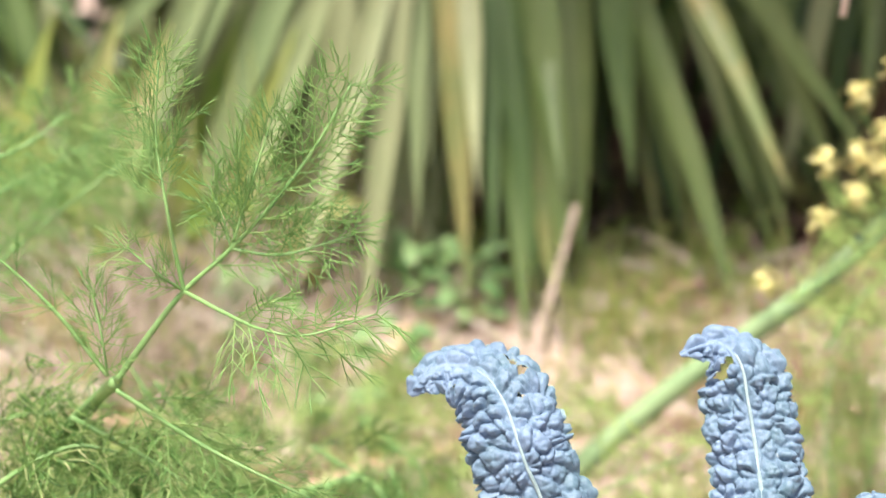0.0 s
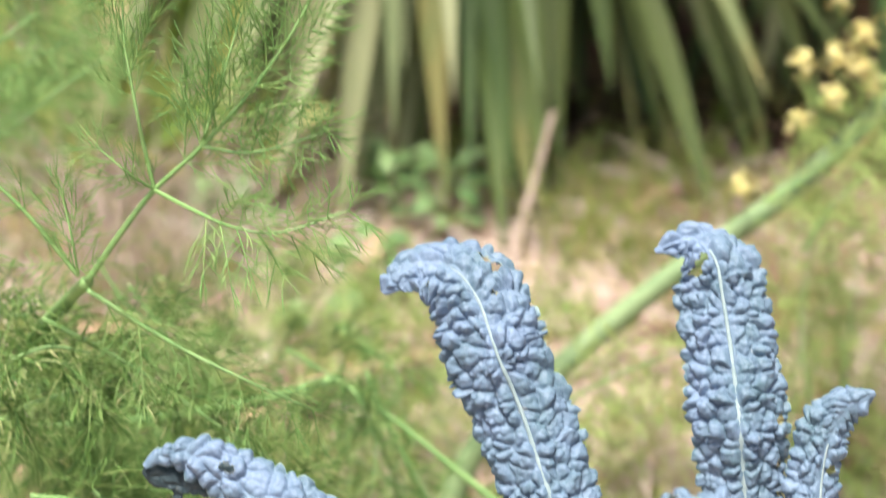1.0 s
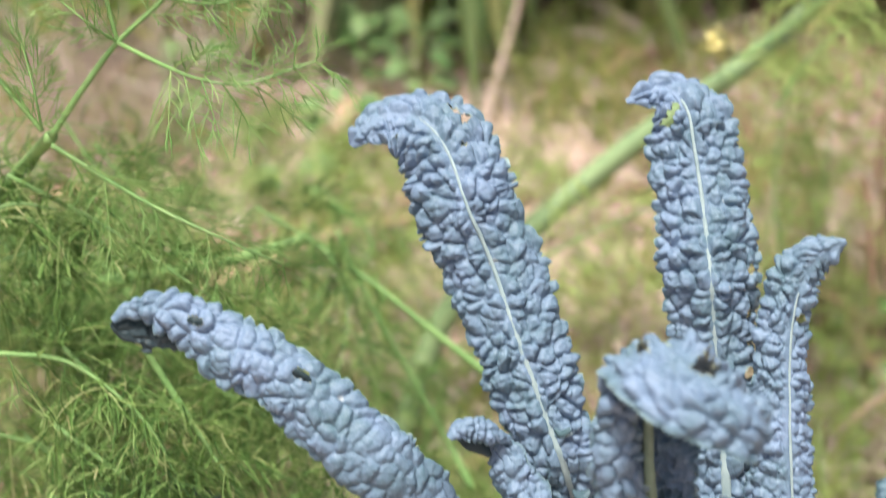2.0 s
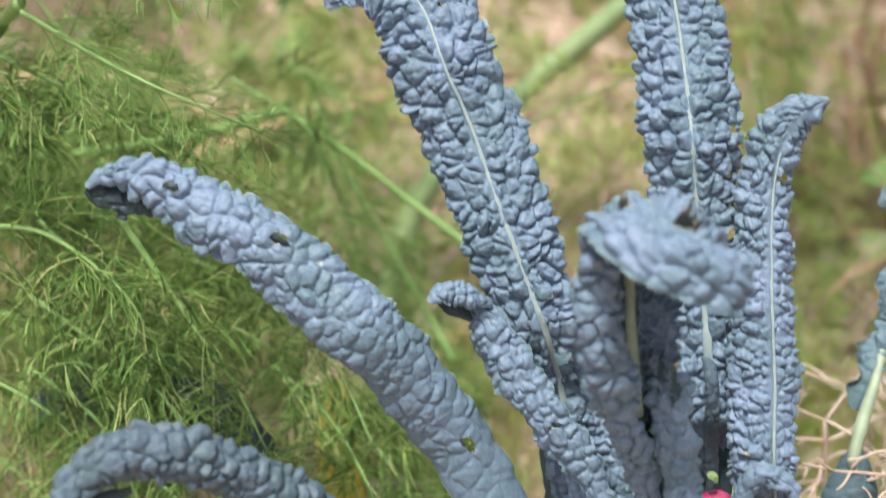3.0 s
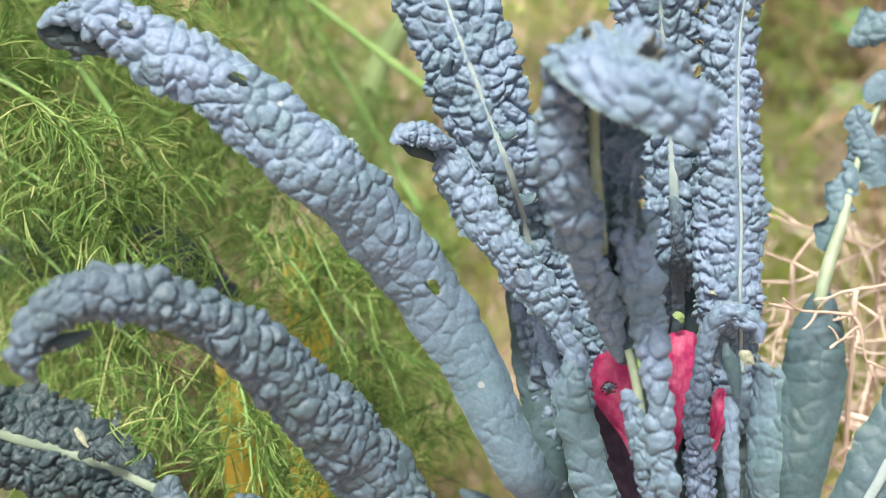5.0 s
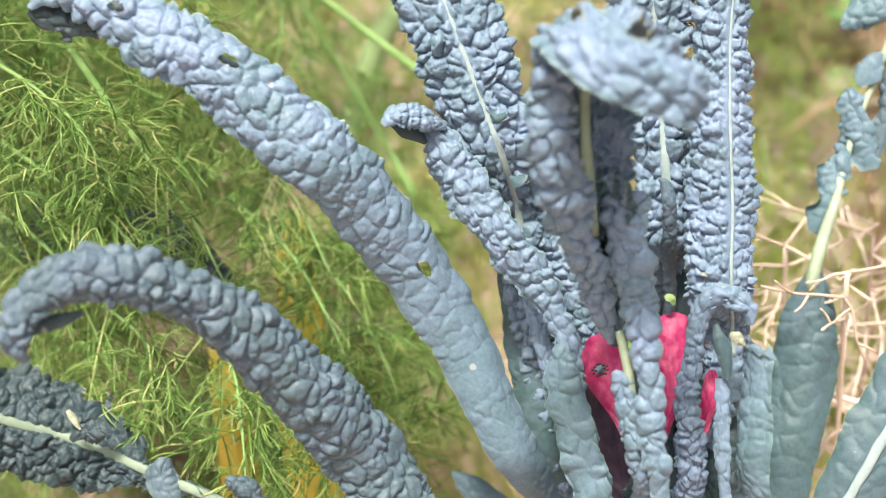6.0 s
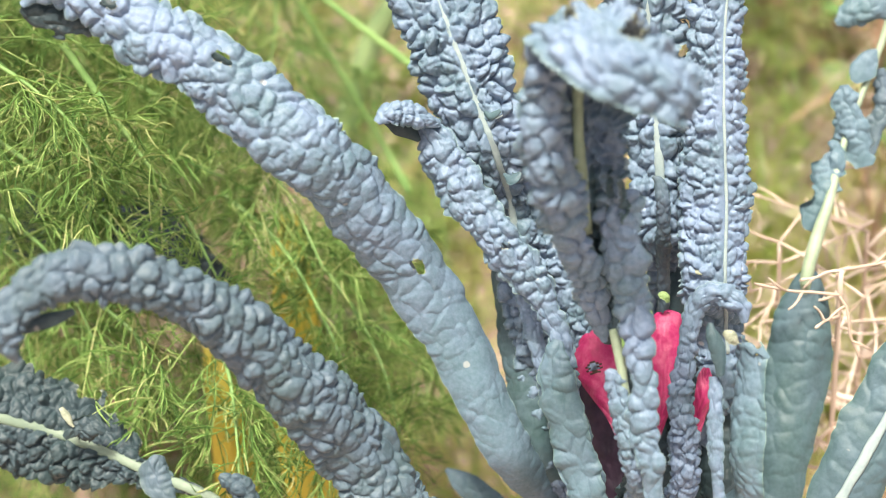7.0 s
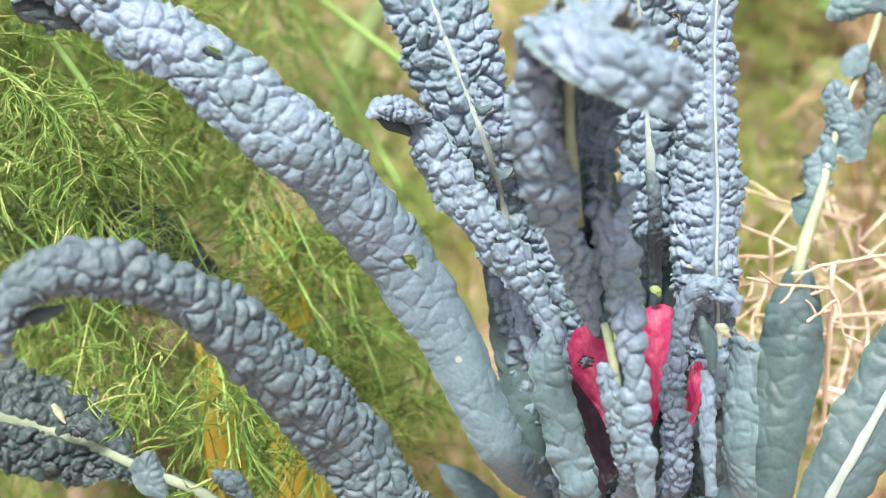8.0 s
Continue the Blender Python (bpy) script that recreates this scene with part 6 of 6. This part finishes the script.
for k, pts in enumerate((((0.30, 0.90, 0.40), (0.34, 0.84, 0.43), (0.40, 0.82, 0.42)), ((0.31, 0.93, 0.37), (0.37, 0.88, 0.385), (0.44, 0.87, 0.38)), ((0.36, 0.98, 0.30), (0.40, 0.92, 0.36), (0.45, 0.9, 0.40)))):
    twig("bent_straw", [(pts[0][0] - 0.01, pts[0][1] + 0.1, float(ground_z(pts[0][0], pts[0][1] + 0.1)))] + list(pts), 0.0028, 0.002, STRAW, "bent tan dry stalk leaning through the leaves", "dry stalk", "dry stalks")


def yellow_leaf(pts, width, label):
    q, s = glide(pts, 30)
    t = unit(np.gradient(q, axis=0))
    sd = unit(np.cross(t, (0.1, -0.9, 0.4)))
    nm = np.cross(sd, t)
    half = width * np.sin(np.linspace(0.2, 2.9, 30)) ** 0.6
    v = np.linspace(-1, 1, 9)
    wave = 0.004 * np.sin(np.linspace(0, 18, 30))[:, None] * np.abs(v)[None]
    verts = q[:, None] + v[None, :, None] * half[:, None, None] * sd[:, None] + (wave - 0.25 * half[:, None] * v[None] ** 2)[..., None] * nm[:, None]
    a = np.array([i * 9 + j for i in range(29) for j in range(8)])
    return tagged(sheet("yellowed_leaf", verts.reshape(-1, 3), np.stack([a, a + 1, a + 10, a + 9], -1), [YELLOW]), label, "yellow leaf", "yellowed leaves")


yellow_leaf([(-0.008, 1.085, 0.441), (-0.005, 1.054, 0.410), (-0.004, 1.023, 0.381)] + [(-0.0, 1.0, 0.2), (0.01, 1.0, float(ground_z(0.01, 1.0)))], 0.020, "yellowed old leaf hanging behind the fennel")
yellow_leaf([(-0.039, 1.003, 0.371), (-0.011, 0.977, 0.353), (-0.000, 0.939, 0.320)] + [(0.02, 0.98, float(ground_z(0.02, 0.98)))], 0.024, "yellowed old leaf drooping to the soil")
yellow_leaf([(-0.069, 1.030, 0.378), (-0.065, 0.998, 0.350), (-0.057, 0.960, 0.317)] + [(-0.05, 1.0, float(ground_z(-0.05, 1.0)))], 0.016, "narrow yellowed leaf among the fennel")
yellow_leaf([(-0.017, 1.1003, 0.4048), (-0.0095, 1.0482, 0.3792), (-0.0058, 0.9793, 0.3513), (0.0027, 0.908, 0.3257)] + [(0.03, 1.0, float(ground_z(0.03, 1.0)))], 0.022, "long yellow dying leaf hanging under the fennel")


# ---- weeds, grass and litter ----
def weed(at, leaves, size, seed, label):
    g = float(ground_z(*at))
    plant = thing("broadleaf_weed", (at[0], at[1], g), label, "weed", "weeds on the bank")
    rng = np.random.default_rng(seed)
    for _ in range(leaves):
        h = rng.uniform(0.02, size * 2.2)
        d = unit(rng.normal(size=3) * [1, 0.7, 0.4])
        b = np.array([at[0], at[1], g + h]) + d * 0.02
        q, s = glide([b, b + d * size * 0.5 + [0, 0, size * 0.15], b + d * size], 9)
        t = unit(np.gradient(q, axis=0))
        sd = unit(np.cross(t, (0.1, -0.5, 0.85)))
        half = size * 0.32 * np.sin(np.linspace(0.12, 3.0, 9))
        v = q[:, None] + np.array([-1, 0, 1.0])[None, :, None] * half[:, None, None] * sd[:, None] + np.array([0.15, 0, 0.15])[None, :, None] * half[:, None, None] * np.array([0, 0, 1.0])
        a = np.array([i * 3 + j for i in range(8) for j in range(2)])
        sheet("leaf", v.reshape(-1, 3), np.stack([a, a + 1, a + 4, a + 3], -1), [WEED], plant)
    v, f = tube_mesh(np.array([[at[0], at[1], g - 0.01], [at[0], at[1], g + size], [at[0] + 0.01, at[1], g + size * 2.2]]), np.array([0.003, 0.0025, 0.0015]), 6)
    sheet("stem", v, f, [FENNEL_STEM], plant)


weed((-0.02, 1.95), 12, 0.036, 1, "broad-leaved blue-green weed at the foot of the flax")
weed((-0.08, 1.85), 10, 0.036, 2, "broad-leaved green weed on the bank")
weed((0.08, 2.15), 10, 0.04, 3, "leafy green weed under the flax")
weed((0.02, 2.2), 14, 0.045, 7, "leafy green weed under the flax")
weed((-0.2, 2.1), 12, 0.045, 10, "leafy green weed on the bank")
weed((0.3, 1.1), 12, 0.05, 4, "low green weed behind the kale")
weed((0.33, 1.3), 12, 0.05, 5, "low green weed on the slope")
weed((0.62, 1.55), 14, 0.06, 6, "leafy dark green weed on the slope")


def blades(name, count, box, lengths, width, mat, lean, seed, label, category):
    """Loose narrow blades or straws standing or lying over the ground."""
    rng = np.random.default_rng(seed)
    x = rng.uniform(box[0], box[1], count)
    y = rng.uniform(box[2], box[3], count)
    patch = 0.5 * soft_noise(x * 3.1 + 20, y * 3.1 + 20, seed) + 0.5 * soft_noise(x * 8.3 + 70, y * 8.3 + 50, seed + 1)
    take = rng.random(count) < np.clip((patch - 0.40) * 5.0, 0.06, 1)
    x, y = x[take], y[take]
    n = len(x)
    b = np.stack([x, y, ground_z(x, y) + 0.002], -1)
    ang = rng.uniform(0, 2 * np.pi, n)
    tilt = np.clip(rng.normal(lean, 0.25, n), 0.05, 1.5)
    d = np.stack([np.cos(ang) * np.sin(tilt), np.sin(ang) * np.sin(tilt), np.cos(tilt)], -1)
    ln = rng.uniform(*lengths, n)
    u = np.linspace(0, 1, 5)
    p = b[:, None] + d[:, None] * (u[None] * ln[:, None])[..., None]
    p[..., 2] -= (u[None] ** 2 * ln[:, None] * 0.25 * np.sin(tilt)[:, None])
    p[..., 2] = np.maximum(p[..., 2], ground_z(p[..., 0], p[..., 1]) + 0.002)
    r = np.full((n, 5), width) * np.array([1, 1, 0.9, 0.6, 0.15]) * rng.uniform(0.6, 1.3, n)[:, None]
    v, f = thread_mesh(p, r)
    tagged(sheet(name, v, f, [mat]), label, category, kind="stuff")


blades("straw_litter", 9000, (-1.6, 1.8, 0.9, 2.5), (0.05, 0.2), 0.0026, STRAW, 1.36, 31, "scattered pale straw and dry stems on the soil", "straw")
blades("dead_litter", 7000, (-1.6, 1.8, 0.9, 2.5), (0.05, 0.18), 0.0030, DEAD, 1.3, 32, "brown dead stems and leaf litter on the soil", "litter")
blades("fallen_stems", 1600, (0.22, 0.8, 0.86, 1.35), (0.06, 0.2), 0.0030, DEAD, 1.2, 37, "brown fallen stems behind the kale", "litter")
# Blades laid over open soil to stand for shade under the flax.
blades("dead_thatch", 9500, (0.1, 2.2, 2.4, 3.7), (0.1, 0.3), 0.0050, SHADE_AND_RIM_BROWN, 1.2, 35, "brown thatch blades coloured dark for the shade beneath the flax", "litter")
blades("standing_dead_stems", 260, (0.55, 0.95, 1.25, 1.75), (0.12, 0.34), 0.0032, DEAD, 0.5, 41, "brown dead stems standing beside the fennel", "dead stems")
blades("slope_seedlings", 1800, (0.26, 0.78, 1.2, 1.75), (0.06, 0.2), 0.0015, GRASS, 0.6, 43, "bright yellow-green seedlings on the slope beside the kale", "grass")
blades("slope_straw", 1000, (0.34, 0.9, 1.25, 1.85), (0.08, 0.22), 0.0021, STRAW, 0.85, 45, "pale dry straw on the slope beside the kale", "straw")
blades("bank_grass", 500, (-0.05, 0.5, 1.3, 2.0), (0.05, 0.14), 0.0017, GRASS, 0.6, 39, "thin green grass on the open slope behind the kale", "grass")
blades("tall_straw", 4200, (-1.2, -0.05, 1.9, 2.9), (0.12, 0.30), 0.0022, STRAW, 0.6, 38, "pale dry standing grass beside the flax", "dry grass")
blades("tall_grass", 2600, (-1.9, -0.1, 2.2, 3.3), (0.15, 0.4), 0.0042, GRASS, 0.5, 36, "tall olive and straw-coloured grass beside the flax", "grass")
blades("grass", 15500, (-1.6, 1.8, 1.05, 2.7), (0.05, 0.16), 0.0018, GRASS, 0.55, 33, "thin yellow-green grass and seedlings on the bank", "grass")
blades("seedling_growth", 5200, (-0.9, 1.1, 1.05, 1.9), (0.05, 0.20), 0.0013, GRASS, 0.6, 34, "dense feathery yellow-green seedlings behind the kale", "grass")


# ---- hedge added to block sky light and darken gaps behind the flax ----
def hedge():
    plant = thing("hedge", (0.2, 3.9, float(ground_z(0.2, 3.9))), "tall dark evergreen hedge added to darken the gaps behind the flax", "hedge")
    rng = np.random.default_rng(8)
    n = 9000
    x, y, z = rng.uniform(-3.5, 4, n), 3.75 + np.abs(rng.normal(0, 0.35, n)), rng.uniform(0.42, 2.6, n)
    y = y + 0.25 * (soft_noise(x * 1.7 + 9, z * 1.7, 6) - 0.5) * 2
    c = np.stack([x, y, z], -1)
    d, e = unit(rng.normal(size=(n, 3))), unit(rng.normal(size=(n, 3)))
    w = unit(np.cross(d, e))
    size = rng.uniform(0.05, 0.1, n)[:, None]
    v = np.stack([c - d * size, c + w * size * 0.4, c + d * size, c - w * size * 0.4], 1)
    sheet("foliage", v.reshape(-1, 3), np.arange(4 * n).reshape(-1, 4), [HEDGE], plant, "dark glossy hedge leaves", smooth=False)["kind"] = "stuff"
    for k in range(9):
        bx = -3.2 + k * 0.85
        g = float(ground_z(bx, 4.1))
        tv, tf = tube_mesh(np.array([[bx, 4.1, g - 0.02], [bx + 0.05, 4.12, g + 0.9], [bx, 4.15, g + 2.0]]), np.array([0.05, 0.04, 0.02]), 8)
        sheet("trunk", tv, tf, [DEAD], plant)


hedge()


# ---- unseen tree, added to shade the far corner of the bank ----
def shade_tree():
    plant = thing("tree", (1.75, 3.3, float(ground_z(1.75, 3.3))), "leafy dark tree out of view, added to shade the far flax", "tree")
    rng = np.random.default_rng(17)
    g = float(ground_z(1.75, 3.3))
    q, s = glide([(1.75, 3.3, g - 0.03), (1.72, 3.25, 1.0), (1.6, 3.15, 1.7), (1.4, 3.0, 2.3)], 30)
    v, f = tube_mesh(q, np.linspace(0.07, 0.03, 30), 10)
    sheet("trunk", v, f, [DEAD], plant)
    tips = []
    for k in range(16):
        b = q[rng.integers(16, 30)]
        e = np.array([rng.uniform(0.15, 2.1), rng.uniform(1.9, 3.3), rng.uniform(1.5, 2.4)])
        lim, _ = glide([b, (b + e) / 2 + [0, 0, 0.12], e], 16)
        v, f = tube_mesh(lim, np.linspace(0.022, 0.006, 16), 6)
        sheet("limb", v, f, [DEAD], plant)
        tips += [lim[i] for i in (8, 11, 13, 15)]
    n = 11500
    c = np.array(tips)[rng.integers(0, len(tips), n)] + rng.normal(size=(n, 3)) * [0.20, 0.20, 0.12]
    c[:, 2] = np.maximum(c[:, 2], 1.3)
    d, e = unit(rng.normal(size=(n, 3))), unit(rng.normal(size=(n, 3)))
    w = unit(np.cross(d, e))
    size = rng.uniform(0.035, 0.07, n)[:, None]
    v = np.stack([c - d * size, c + w * size * 0.45, c + d * size, c - w * size * 0.45], 1)
    sheet("crown", v.reshape(-1, 3), np.arange(4 * n).reshape(-1, 4), [HEDGE], plant, "loose dark green leafy crown", smooth=False)


shade_tree()
